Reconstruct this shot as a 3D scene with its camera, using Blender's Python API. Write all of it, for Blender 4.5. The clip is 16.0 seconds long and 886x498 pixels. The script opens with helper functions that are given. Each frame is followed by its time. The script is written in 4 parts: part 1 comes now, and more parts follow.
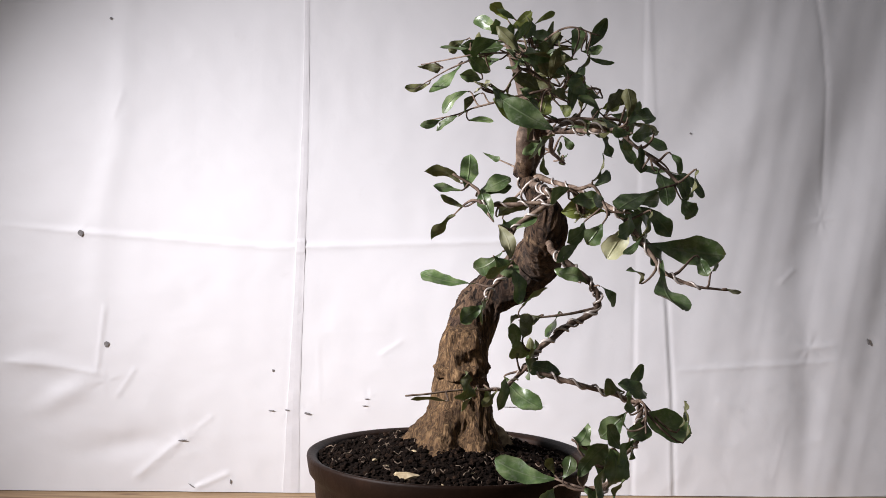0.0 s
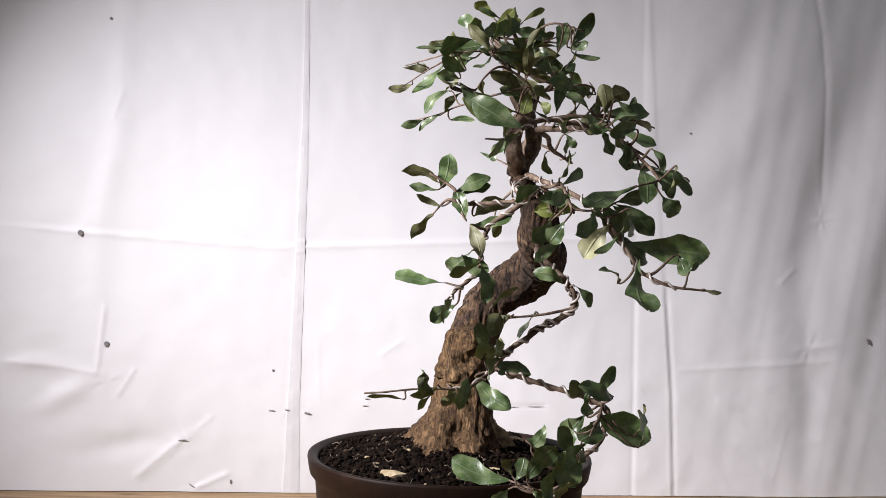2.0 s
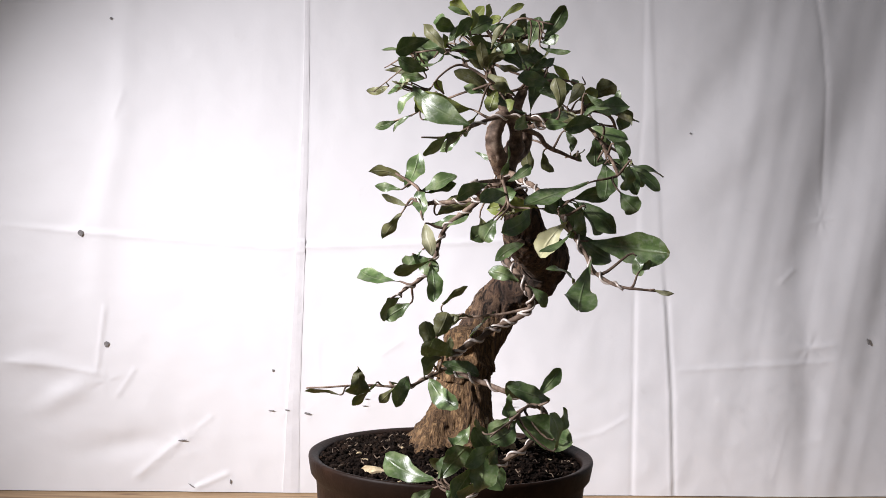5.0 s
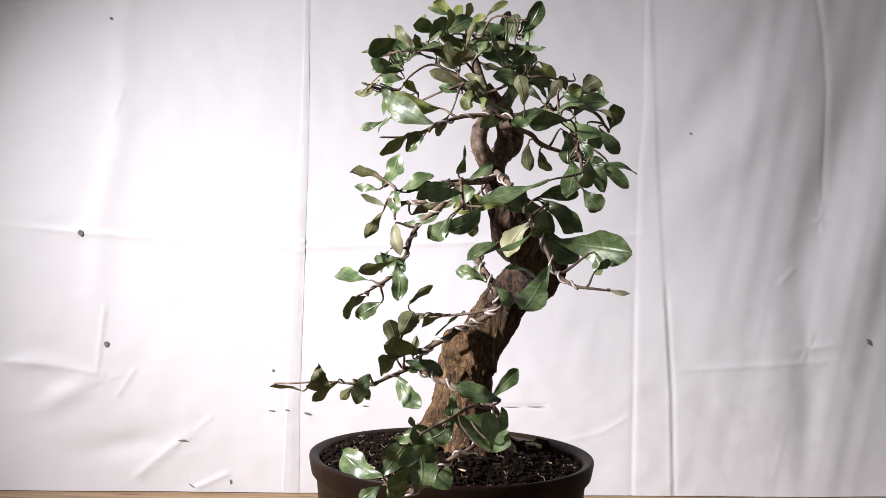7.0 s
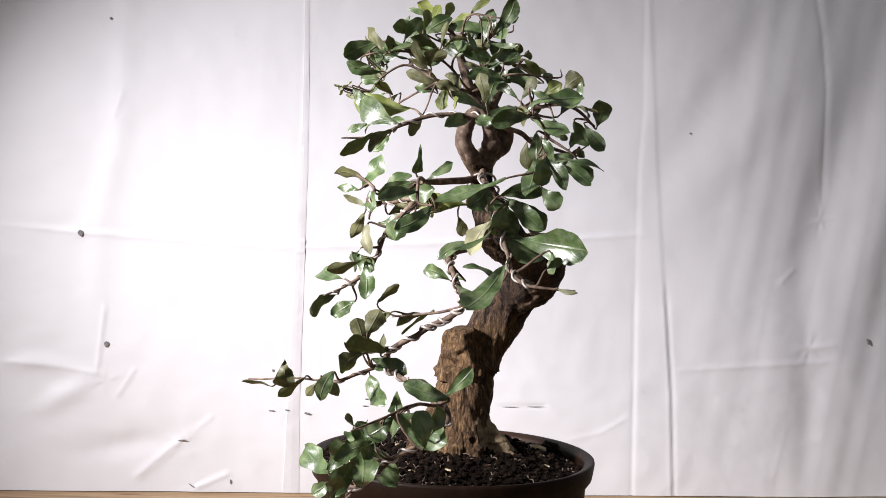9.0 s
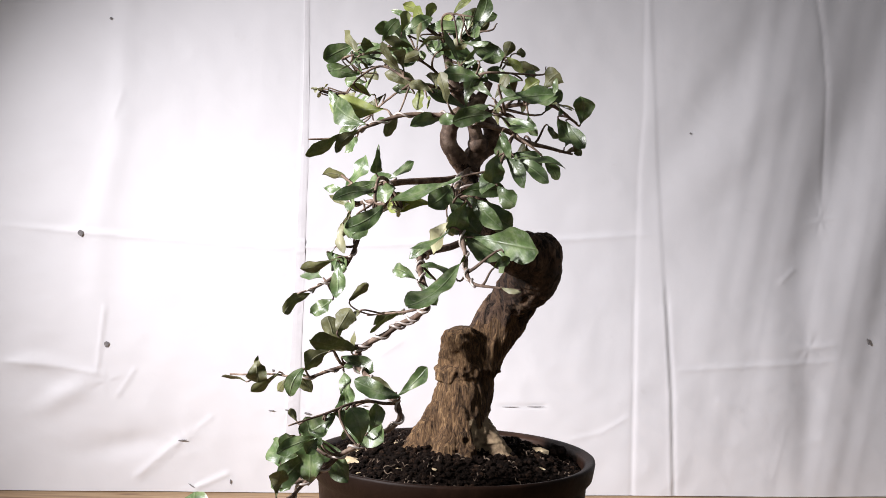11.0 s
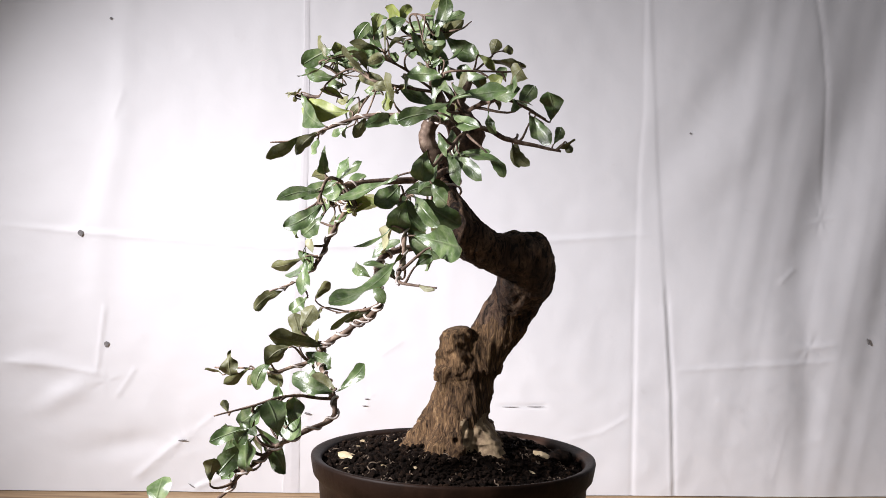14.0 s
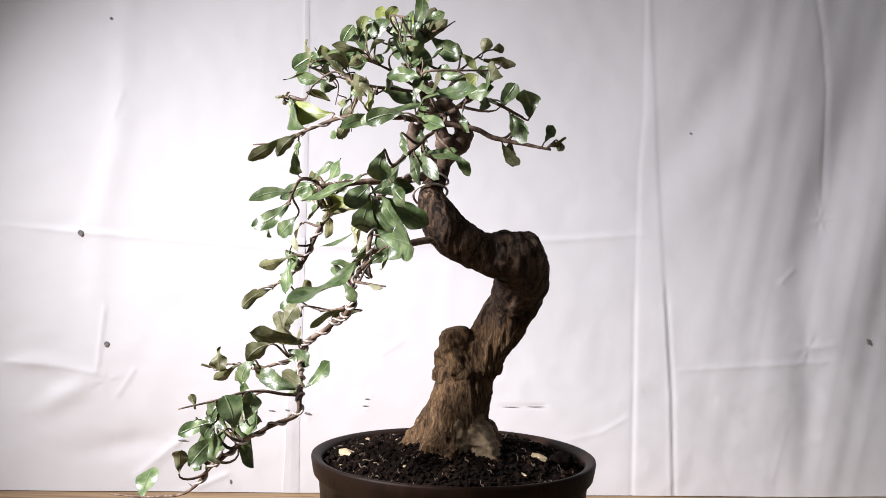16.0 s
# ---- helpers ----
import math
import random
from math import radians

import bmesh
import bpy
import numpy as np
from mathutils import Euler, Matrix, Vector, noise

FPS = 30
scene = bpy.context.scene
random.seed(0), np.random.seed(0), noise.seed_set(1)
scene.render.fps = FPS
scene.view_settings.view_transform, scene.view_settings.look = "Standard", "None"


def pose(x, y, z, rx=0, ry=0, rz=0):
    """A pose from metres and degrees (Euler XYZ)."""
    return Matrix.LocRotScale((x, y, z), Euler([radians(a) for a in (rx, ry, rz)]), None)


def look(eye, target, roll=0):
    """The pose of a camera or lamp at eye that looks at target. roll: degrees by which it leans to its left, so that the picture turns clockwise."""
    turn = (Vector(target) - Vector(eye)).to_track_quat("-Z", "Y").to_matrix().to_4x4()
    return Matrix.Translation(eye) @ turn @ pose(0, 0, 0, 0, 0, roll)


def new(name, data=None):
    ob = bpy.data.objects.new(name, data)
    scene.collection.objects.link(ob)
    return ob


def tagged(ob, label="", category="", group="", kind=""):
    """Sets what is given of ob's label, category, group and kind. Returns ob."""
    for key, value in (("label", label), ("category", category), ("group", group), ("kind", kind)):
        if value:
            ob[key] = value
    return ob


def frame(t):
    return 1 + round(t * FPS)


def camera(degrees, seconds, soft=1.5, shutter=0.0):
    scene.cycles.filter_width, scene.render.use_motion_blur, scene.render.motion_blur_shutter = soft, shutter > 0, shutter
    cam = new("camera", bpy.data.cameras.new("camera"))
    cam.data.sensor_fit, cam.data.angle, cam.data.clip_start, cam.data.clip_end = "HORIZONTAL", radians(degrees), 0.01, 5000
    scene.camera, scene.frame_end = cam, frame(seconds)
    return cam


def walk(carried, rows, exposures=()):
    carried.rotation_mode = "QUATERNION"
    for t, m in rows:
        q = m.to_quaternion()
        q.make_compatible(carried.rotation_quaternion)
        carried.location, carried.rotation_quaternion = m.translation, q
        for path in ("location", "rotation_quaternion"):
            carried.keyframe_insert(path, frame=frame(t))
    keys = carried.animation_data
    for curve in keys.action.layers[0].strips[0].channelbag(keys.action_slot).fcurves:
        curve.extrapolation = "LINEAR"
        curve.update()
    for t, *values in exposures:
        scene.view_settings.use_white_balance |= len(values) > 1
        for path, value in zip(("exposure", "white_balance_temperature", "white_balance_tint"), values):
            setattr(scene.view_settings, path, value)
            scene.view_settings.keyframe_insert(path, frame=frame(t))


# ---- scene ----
# ---------------------------------------------------------------- camera
cam = camera(49.6, 16.0, soft=0.45)
EYE = Matrix.Translation((-0.010, -0.85, 0.317)) @ pose(0, 0, 0, 90.24, 0, 0) @ pose(0, 0, 0, 0, 0, 1.54)
EXPOSURES = [(0.0, -0.06), (3.5, 0.03), (8.0, 0.09), (16.0, 0.08)]
walk(cam, [(0.0, EYE), (16.0, EYE)], EXPOSURES)

# ---------------------------------------------------------------- light
world = bpy.data.worlds.new("room_light")
scene.world = world
world.use_nodes = True
backing = world.node_tree.nodes["Background"]
backing.inputs[1].default_value = 1.0
way = world.node_tree.nodes.new("ShaderNodeTexCoord")
part_z = world.node_tree.nodes.new("ShaderNodeSeparateXYZ")
shade = world.node_tree.nodes.new("ShaderNodeValToRGB")
# a dim room with a paler ceiling
for at, value in ((0.0, 0.012), (0.55, 0.026), (1.0, 0.20)):
    e = shade.color_ramp.elements[0] if at == 0.0 else shade.color_ramp.elements[1] if at == 1.0 else shade.color_ramp.elements.new(at)
    e.position, e.color = at, (value * 0.97, value * 0.97, value, 1)
rise = world.node_tree.nodes.new("ShaderNodeMapRange")
rise.inputs["From Min"].default_value = -1.0
world.node_tree.links.new(way.outputs["Generated"], part_z.inputs[0])
world.node_tree.links.new(part_z.outputs[2], rise.inputs["Value"])
world.node_tree.links.new(rise.outputs[0], shade.inputs[0])
world.node_tree.links.new(shade.outputs[0], backing.inputs[0])


def area_lamp(name, eye, target, size, power, colour, spread=180):
    data = bpy.data.lights.new(name, "AREA")
    data.shape, data.size, data.energy, data.color, data.spread = "DISK", size, power, colour, radians(spread)
    ob = new(name, data)
    ob.matrix_world = look(eye, target)
    return ob


area_lamp("work_lamp", (-0.95, -0.55, 0.74), (0.24, 0.42, 0.04), 0.15, 6.2, (1.0, 0.966, 1.0), 66)


# ---------------------------------------------------------------- materials
def nodes_of(name, rough=0.6, metal=0.0, spec=0.5):
    m = bpy.data.materials.new(name)
    m.use_nodes = True
    n = m.node_tree.nodes
    p = n["Principled BSDF"]
    p.inputs["Roughness"].default_value = rough
    p.inputs["Metallic"].default_value = metal
    p.inputs["Specular IOR Level"].default_value = spec
    return m, n, m.node_tree.links, p


def ramp(n, l, source, stops):
    r = n.new("ShaderNodeValToRGB")
    r.color_ramp.elements[0].position, r.color_ramp.elements[0].color = stops[0][0], (*stops[0][1], 1)
    r.color_ramp.elements[1].position, r.color_ramp.elements[1].color = stops[-1][0], (*stops[-1][1], 1)
    for at, c in stops[1:-1]:
        e = r.color_ramp.elements.new(at)
        e.color = (*c, 1)
    l.new(source, r.inputs[0])
    return r.outputs[0]


def noise_tex(n, l, scale, detail=6.0, rough=0.6, stretch=(1, 1, 1), coord="Object", distort=0.0):
    c = n.new("ShaderNodeTexCoord")
    mp = n.new("ShaderNodeMapping")
    mp.inputs["Scale"].default_value = stretch
    t = n.new("ShaderNodeTexNoise")
    t.inputs["Scale"].default_value, t.inputs["Detail"].default_value = scale, detail
    t.inputs["Roughness"].default_value, t.inputs["Distortion"].default_value = rough, distort
    l.new(c.outputs[coord], mp.inputs[0])
    l.new(mp.outputs[0], t.inputs["Vector"])
    return t.outputs["Fac"]


def mix(n, l, a, b, fac, blend="MIX"):
    x = n.new("ShaderNodeMix")
    x.data_type, x.blend_type = "RGBA", blend
    for socket, value in ((x.inputs[0], fac), (x.inputs[6], a), (x.inputs[7], b)):
        if isinstance(value, (int, float)):
            socket.default_value = value
        elif isinstance(value, tuple):
            socket.default_value = (*value, 1)
        else:
            l.new(value, socket)
    return x.outputs[2]


def bump(n, l, p, height, strength, distance):
    b = n.new("ShaderNodeBump")
    b.inputs["Strength"].default_value, b.inputs["Distance"].default_value = strength, distance
    l.new(height, b.inputs["Height"])
    l.new(b.outputs[0], p.inputs["Normal"])


def make_bark():
    m, n, l, p = nodes_of("bark", 0.85, spec=0.25)
    coarse = noise_tex(n, l, 26, 8, 0.70, (1, 1, 0.8), distort=1.0)
    fine = noise_tex(n, l, 150, 7, 0.72, (1, 1, 0.45), distort=1.2)
    big = noise_tex(n, l, 9, 3, 0.5)
    c = ramp(n, l, coarse, [(0.30, (0.026, 0.016, 0.012)), (0.45, (0.060, 0.037, 0.026)), (0.57, (0.125, 0.080, 0.052)), (0.72, (0.32, 0.235, 0.15))])
    f = ramp(n, l, fine, [(0.42, (0.05, 0.04, 0.035)), (0.50, (0.7, 0.66, 0.62)), (0.62, (1.25, 1.2, 1.12))])
    c = mix(n, l, c, f, 0.95, "MULTIPLY")
    moss = ramp(n, l, big, [(0.52, (0, 0, 0)), (0.66, (1, 1, 1))])
    c = mix(n, l, c, mix(n, l, c, (0.10, 0.078, 0.062), 0.45), moss)
    l.new(c, p.inputs["Base Color"])
    h = mix(n, l, coarse, fine, 0.5)
    bump(n, l, p, h, 1.0, 0.007)
    return m


def make_foot_bark():
    """Pale upright ridges with dark furrows, on the foot of the trunk."""
    m, n, l, p = nodes_of("ridged_bark", 0.85, spec=0.2)
    ridge = noise_tex(n, l, 270, 8, 0.68, (1, 1, 0.16), distort=1.6)
    patch = noise_tex(n, l, 34, 5, 0.6, (1, 1, 0.7))
    c = ramp(n, l, ridge, [(0.33, (0.022, 0.014, 0.010)), (0.45, (0.095, 0.060, 0.036)), (0.56, (0.205, 0.128, 0.070)), (0.70, (0.40, 0.28, 0.16))])
    d = ramp(n, l, patch, [(0.34, (0.42, 0.36, 0.32)), (0.52, (0.85, 0.80, 0.72)), (0.70, (1.1, 1.05, 0.95))])
    l.new(mix(n, l, c, d, 0.9, "MULTIPLY"), p.inputs["Base Color"])
    bump(n, l, p, ridge, 1.0, 0.0045)
    return m


def make_twig_bark():
    m, n, l, p = nodes_of("twig_bark", 0.7, spec=0.3)
    a = noise_tex(n, l, 120, 5, 0.6)
    c = ramp(n, l, a, [(0.32, (0.042, 0.028, 0.020)), (0.50, (0.14, 0.094, 0.068)), (0.70, (0.33, 0.25, 0.19))])
    l.new(c, p.inputs["Base Color"])
    bump(n, l, p, a, 0.6, 0.001)
    return m


def make_leaf(name, colours, rough, glow, vein, vein_mix=0.6):
    """colours: dark, mid, light of the blade; glow: colour let through; vein: colour of the midrib."""
    m, n, l, p = nodes_of(name, rough, spec=0.5)
    info = n.new("ShaderNodeObjectInfo")
    a = noise_tex(n, l, 95, 5, 0.6)
    b = noise_tex(n, l, 230, 5, 0.65)
    c = ramp(n, l, a, [(0.30, colours[0]), (0.52, colours[1]), (0.74, colours[2])])
    hsv = n.new("ShaderNodeHueSaturation")
    mr = n.new("ShaderNodeMapRange")
    mr.inputs["To Min"].default_value, mr.inputs["To Max"].default_value = 0.72, 1.30
    l.new(info.outputs["Random"], mr.inputs["Value"])
    l.new(mr.outputs[0], hsv.inputs["Value"])
    l.new(c, hsv.inputs["Color"])
    uv = n.new("ShaderNodeUVMap")
    sep = n.new("ShaderNodeSeparateXYZ")
    l.new(uv.outputs[0], sep.inputs[0])

    def maths(op, x, y=None, clamp=False):
        k = n.new("ShaderNodeMath")
        k.operation, k.use_clamp = op, clamp
        for s, v in zip(k.inputs, (x, y)):
            if isinstance(v, (int, float)):
                s.default_value = v
            elif v is not None:
                l.new(v, s)
        return k.outputs[0]
    across = maths("ABSOLUTE", maths("SUBTRACT", sep.outputs[1], 0.5))
    rib = maths("SUBTRACT", 1.0, maths("DIVIDE", across, 0.055), True)
    slant = maths("FRACT", maths("MULTIPLY", maths("SUBTRACT", sep.outputs[0], maths("MULTIPLY", across, 0.55)), 9.0))
    side = maths("MULTIPLY", maths("SUBTRACT", 1.0, maths("DIVIDE", maths("ABSOLUTE", maths("SUBTRACT", slant, 0.5)), 0.14), True), 0.09)
    edge = maths("MULTIPLY", maths("SUBTRACT", across, 0.455, True), 12.0, True)
    veins = maths("MAXIMUM", maths("MAXIMUM", rib, side), maths("MULTIPLY", edge, 0.6))
    c = mix(n, l, hsv.outputs[0], vein, maths("MULTIPLY", veins, vein_mix))
    speck = ramp(n, l, b, [(0.50, (0, 0, 0)), (0.66, (1, 1, 1))])
    c = mix(n, l, c, mix(n, l, c, (0.40, 0.43, 0.32), 0.38), speck)
    l.new(c, p.inputs["Base Color"])
    h = maths("ADD", a, maths("MULTIPLY", veins, -0.8))
    bump(n, l, p, h, 0.5, 0.0012)
    p.inputs["Coat Weight"].default_value, p.inputs["Coat Roughness"].default_value = (0.55 if rough < 0.4 else 0.15), 0.32
    tr = n.new("ShaderNodeBsdfTranslucent")
    tr.inputs[0].default_value = (*glow, 1)
    sh = n.new("ShaderNodeMixShader")
    sh.inputs[0].default_value = 0.30
    l.new(p.outputs[0], sh.inputs[1])
    l.new(tr.outputs[0], sh.inputs[2])
    l.new(sh.outputs[0], n["Material Output"].inputs[0])
    return m


def make_cloth():
    m, n, l, p = nodes_of("white_sheet", 0.55, spec=0.35)
    a = noise_tex(n, l, 3.0, 5, 0.55)
    b = noise_tex(n, l, 34, 6, 0.6, distort=0.4)
    c = ramp(n, l, a, [(0.30, (0.578, 0.574, 0.594)), (0.70, (0.648, 0.644, 0.664))])
    dirt = ramp(n, l, b, [(0.66, (1, 1, 1)), (0.80, (0.90, 0.89, 0.88))])
    l.new(mix(n, l, c, dirt, 0.6, "MULTIPLY"), p.inputs["Base Color"])
    bump(n, l, p, b, 0.12, 0.003)
    return m


def make_wood():
    m, n, l, p = nodes_of("plank_wood", 0.6, spec=0.3)
    a = noise_tex(n, l, 6, 8, 0.65, (1, 22, 8), distort=0.5)
    b = noise_tex(n, l, 9, 2, 0.5, (1, 4, 1))
    c = ramp(n, l, a, [(0.30, (0.19, 0.115, 0.06)), (0.52, (0.34, 0.225, 0.125)), (0.72, (0.47, 0.34, 0.20))])
    knot = ramp(n, l, b, [(0.66, (1, 1, 1)), (0.74, (0.45, 0.36, 0.30))])
    l.new(mix(n, l, c, knot, 0.8, "MULTIPLY"), p.inputs["Base Color"])
    bump(n, l, p, a, 0.3, 0.001)
    return m


def make_pot():
    m, n, l, p = nodes_of("brown_pot", 0.52, spec=0.12)
    a = noise_tex(n, l, 14, 6, 0.65, (1, 1, 0.5))
    b = noise_tex(n, l, 110, 5, 0.7)
    c = ramp(n, l, a, [(0.30, (0.005, 0.0025, 0.0015)), (0.55, (0.013, 0.006, 0.0035)), (0.78, (0.042, 0.021, 0.013))])
    d = ramp(n, l, b, [(0.55, (1, 1, 1)), (0.75, (0.6, 0.58, 0.55))])
    l.new(mix(n, l, c, d, 0.6, "MULTIPLY"), p.inputs["Base Color"])
    bump(n, l, p, mix(n, l, a, b, 0.5), 0.5, 0.002)
    return m


def make_plain(name, dark, light, scale, rough, metal=0.0, relief=0.4):
    m, n, l, p = nodes_of(name, rough, metal)
    a = noise_tex(n, l, scale, 6, 0.65)
    l.new(ramp(n, l, a, [(0.32, dark), (0.70, light)]), p.inputs["Base Color"])
    bump(n, l, p, a, relief, 0.002)
    return m


def make_soil():
    m, n, l, p = nodes_of("dark_soil", 0.95, spec=0.08)
    a = noise_tex(n, l, 240, 6, 0.7)
    geo = n.new("ShaderNodeNewGeometry")
    c = ramp(n, l, a, [(0.34, (0.004, 0.0026, 0.002)), (0.55, (0.012, 0.008, 0.006)), (0.78, (0.040, 0.027, 0.020))])
    k = ramp(n, l, geo.outputs["Random Per Island"], [(0.0, (0.45, 0.42, 0.40)), (0.8, (1.1, 1.0, 0.95)), (1.0, (2.2, 1.9, 1.6))])
    l.new(mix(n, l, c, k, 1.0, "MULTIPLY"), p.inputs["Base Color"])
    bump(n, l, p, a, 1.0, 0.003)
    return m


FOOT = make_foot_bark()
BARK, TWIG, CLOTH, WOOD, POT, SOIL = make_bark(), make_twig_bark(), make_cloth(), make_wood(), make_pot(), make_soil()
TOP = make_leaf("leaf_green", ((0.034, 0.066, 0.023), (0.108, 0.172, 0.058), (0.29, 0.36, 0.17)), 0.34, (0.22, 0.32, 0.06), (0.26, 0.32, 0.17))
UNDER = make_leaf("leaf_underside", ((0.095, 0.098, 0.036), (0.17, 0.168, 0.066), (0.27, 0.26, 0.12)), 0.60, (0.20, 0.24, 0.06), (0.22, 0.21, 0.12))
YELLOW = make_leaf("leaf_yellowing", ((0.20, 0.25, 0.055), (0.28, 0.33, 0.08), (0.36, 0.40, 0.13)), 0.5, (0.5, 0.55, 0.12), (0.40, 0.43, 0.20))
PALE = make_leaf("leaf_faded", ((0.34, 0.34, 0.18), (0.44, 0.43, 0.25), (0.55, 0.53, 0.34)), 0.6, (0.42, 0.40, 0.2), (0.50, 0.45, 0.28), 0.3)
WIRE = make_plain("wire_metal", (0.40, 0.34, 0.31), (0.70, 0.63, 0.58), 60, 0.45, 0.35, 0.2)
CHIP = make_plain("wood_chip", (0.33, 0.24, 0.13), (0.60, 0.50, 0.33), 160, 0.8)
SCARRED = make_plain("peeled_bark", (0.13, 0.085, 0.050), (0.40, 0.30, 0.18), 130, 0.85, 0.0, 1.0)
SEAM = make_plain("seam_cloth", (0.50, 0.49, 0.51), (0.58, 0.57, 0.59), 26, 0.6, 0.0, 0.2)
FIBRE = make_plain("fibre", (0.06, 0.042, 0.03), (0.22, 0.16, 0.11), 300, 0.85)
STAIN = make_plain("dark_speck", (0.08, 0.075, 0.075), (0.22, 0.21, 0.21), 200, 0.9)
PLASTER = make_plain("plaster", (0.50, 0.49, 0.47), (0.58, 0.57, 0.55), 4, 0.9)
CONCRETE = make_plain("floor_concrete", (0.20, 0.19, 0.18), (0.30, 0.29, 0.28), 5, 0.85)


# ---------------------------------------------------------------- mesh helpers
def mesh_object(name, verts, faces, materials, parent=None, label="", smooth=True, indices=None):
    me = bpy.data.meshes.new(name)
    me.from_pydata([tuple(v) for v in verts], [], faces)
    for m in materials:
        me.materials.append(m)
    if indices is not None:
        me.polygons.foreach_set("material_index", indices)
    if smooth:
        me.polygons.foreach_set("use_smooth", [True] * len(me.polygons))
    me.update()
    ob = new(name, me)
    if parent is not None:
        ob.parent = parent
    return tagged(ob, label)


def glide(points, values, steps):
    """Points and values along a smooth line through the given ones."""
    p = np.array([[*a, b] for a, b in zip(points, values)], float)
    q = np.vstack([2 * p[0] - p[1], p, 2 * p[-1] - p[-2]])
    out = []
    for i in range(1, len(q) - 2):
        a, b, c, d = q[i - 1:i + 3]
        for u in np.arange(steps) / steps:
            out.append(0.5 * (2 * b + (c - a) * u + (2 * a - 5 * b + 4 * c - d) * u * u + (3 * b - a - 3 * c + d) * u ** 3))
    out.append(p[-1])
    out = np.array(out)
    return out[:, :3], np.maximum(out[:, 3], min(values) * 0.8)


def frames_along(points):
    tangent = np.gradient(points, axis=0)
    tangent /= np.linalg.norm(tangent, axis=1)[:, None] + 1e-12
    side = np.cross(tangent[0], (0.3, 1.0, 0.2))
    sides = []
    for t in tangent:
        side = side - t * (side @ t)
        side = side / (np.linalg.norm(side) + 1e-12)
        sides.append(side)
    sides = np.array(sides)
    return tangent, sides, np.cross(tangent, sides)


def tube(points, radii, around, shape=None, start=0):
    """Vertices and faces of a closed tube; shape(i, angle, place) multiplies the radius."""
    points, radii = np.asarray(points, float), np.asarray(radii, float)
    _, a, b = frames_along(points)
    verts, faces = [], []
    for i, (c, r) in enumerate(zip(points, radii)):
        for j in range(around):
            w = 2 * math.pi * j / around
            d = a[i] * math.cos(w) + b[i] * math.sin(w)
            k = shape(i, w, c + d * r) if shape else 1.0
            verts.append(c + d * (r * k))
    n = len(points)
    for i in range(n - 1):
        for j in range(around):
            j2 = (j + 1) % around
            faces.append((start + i * around + j, start + i * around + j2, start + (i + 1) * around + j2, start + (i + 1) * around + j))
    verts += [points[0], points[-1]]
    for j in range(around):
        j2 = (j + 1) % around
        faces.append((start + n * around, start + j2, start + j))
        faces.append((start + n * around + 1, start + (n - 1) * around + j, start + (n - 1) * around + j2))
    return verts, faces


def lathe(profile, around, wobble=0.0):
    verts, faces = [], []
    for r, z in profile:
        for j in range(around):
            w = 2 * math.pi * j / around
            k = 1 + wobble * (math.sin(2 * w + 0.7) + 0.5 * math.sin(3 * w))
            verts.append((r * k * math.cos(w), r * k * math.sin(w), z))
    for i in range(len(profile) - 1):
        for j in range(around):
            j2 = (j + 1) % around
            faces.append((i * around + j, i * around + j2, (i + 1) * around + j2, (i + 1) * around + j))
    return verts, faces


def box(name, x0, y0, z0, x1, y1, z1, material, parent=None, label="", bevel=0.0, skew=0.0):
    """A bevelled block; skew: how far the far side runs back for each metre to the right."""
    bm = bmesh.new()
    bmesh.ops.create_cube(bm, size=1)
    for v in bm.verts:
        x = (x0 + x1) / 2 + v.co.x * (x1 - x0)
        y = (y0 + y1) / 2 + v.co.y * (y1 - y0)
        if v.co.y > 0:
            y += skew * x
        v.co = (x, y, (z0 + z1) / 2 + v.co.z * (z1 - z0))
    if bevel:
        bmesh.ops.bevel(bm, geom=bm.edges[:], offset=bevel, segments=2, affect="EDGES")
    me = bpy.data.meshes.new(name)
    bm.to_mesh(me)
    bm.free()
    me.materials.append(material)
    ob = new(name, me)
    if parent is not None:
        ob.parent = parent
    return tagged(ob, label)


# ---------------------------------------------------------------- the room, the table and the sheet
SHEET_Y, SHEET_RUN = 0.4165, 0.0725

floor = tagged(box("floor", -2.5, -2.5, -0.80, 2.5, 2.0, -0.75, CONCRETE), "grey concrete floor under the table", "floor", kind="structure")
wall = tagged(box("wall_north", -2.5, 1.2, -0.75, 2.5, 1.35, 1.9, PLASTER), "plain plastered wall behind the hung sheet", "wall", kind="structure")

table = tagged(new("table"), "light brown wooden table under the potted tree", "table")
box("tabletop", -0.95, -0.55, -0.035, 0.95, SHEET_Y + 0.004, 0.0, WOOD, table, "", 0.002, SHEET_RUN)
for lx, ly in ((-0.85, -0.48), (0.85, -0.48), (-0.85, 0.26), (0.85, 0.36)):
    box("leg", lx - 0.03, ly - 0.03, -0.75, lx + 0.03, ly + 0.03, -0.035, WOOD, table, "", 0.003)


def line_distance(u, v, line):
    """Distance of the places (u, v) from a line of points, the side, and the share of the way along it."""
    best = np.full(u.shape, 9.0)
    side = np.zeros(u.shape)
    along = np.zeros(u.shape)
    for i, ((ax, ay), (bx, by)) in enumerate(zip(line[:-1], line[1:])):
        dx, dy = bx - ax, by - ay
        k = np.clip(((u - ax) * dx + (v - ay) * dy) / (dx * dx + dy * dy), 0, 1)
        d = np.hypot(u - ax - k * dx, v - ay - k * dy)
        m = d < best
        best[m] = d[m]
        side[m] = np.sign((u - ax) * dy - (v - ay) * dx)[m]
        along[m] = ((i + k) / (len(line) - 1))[m]
    return best, side, along


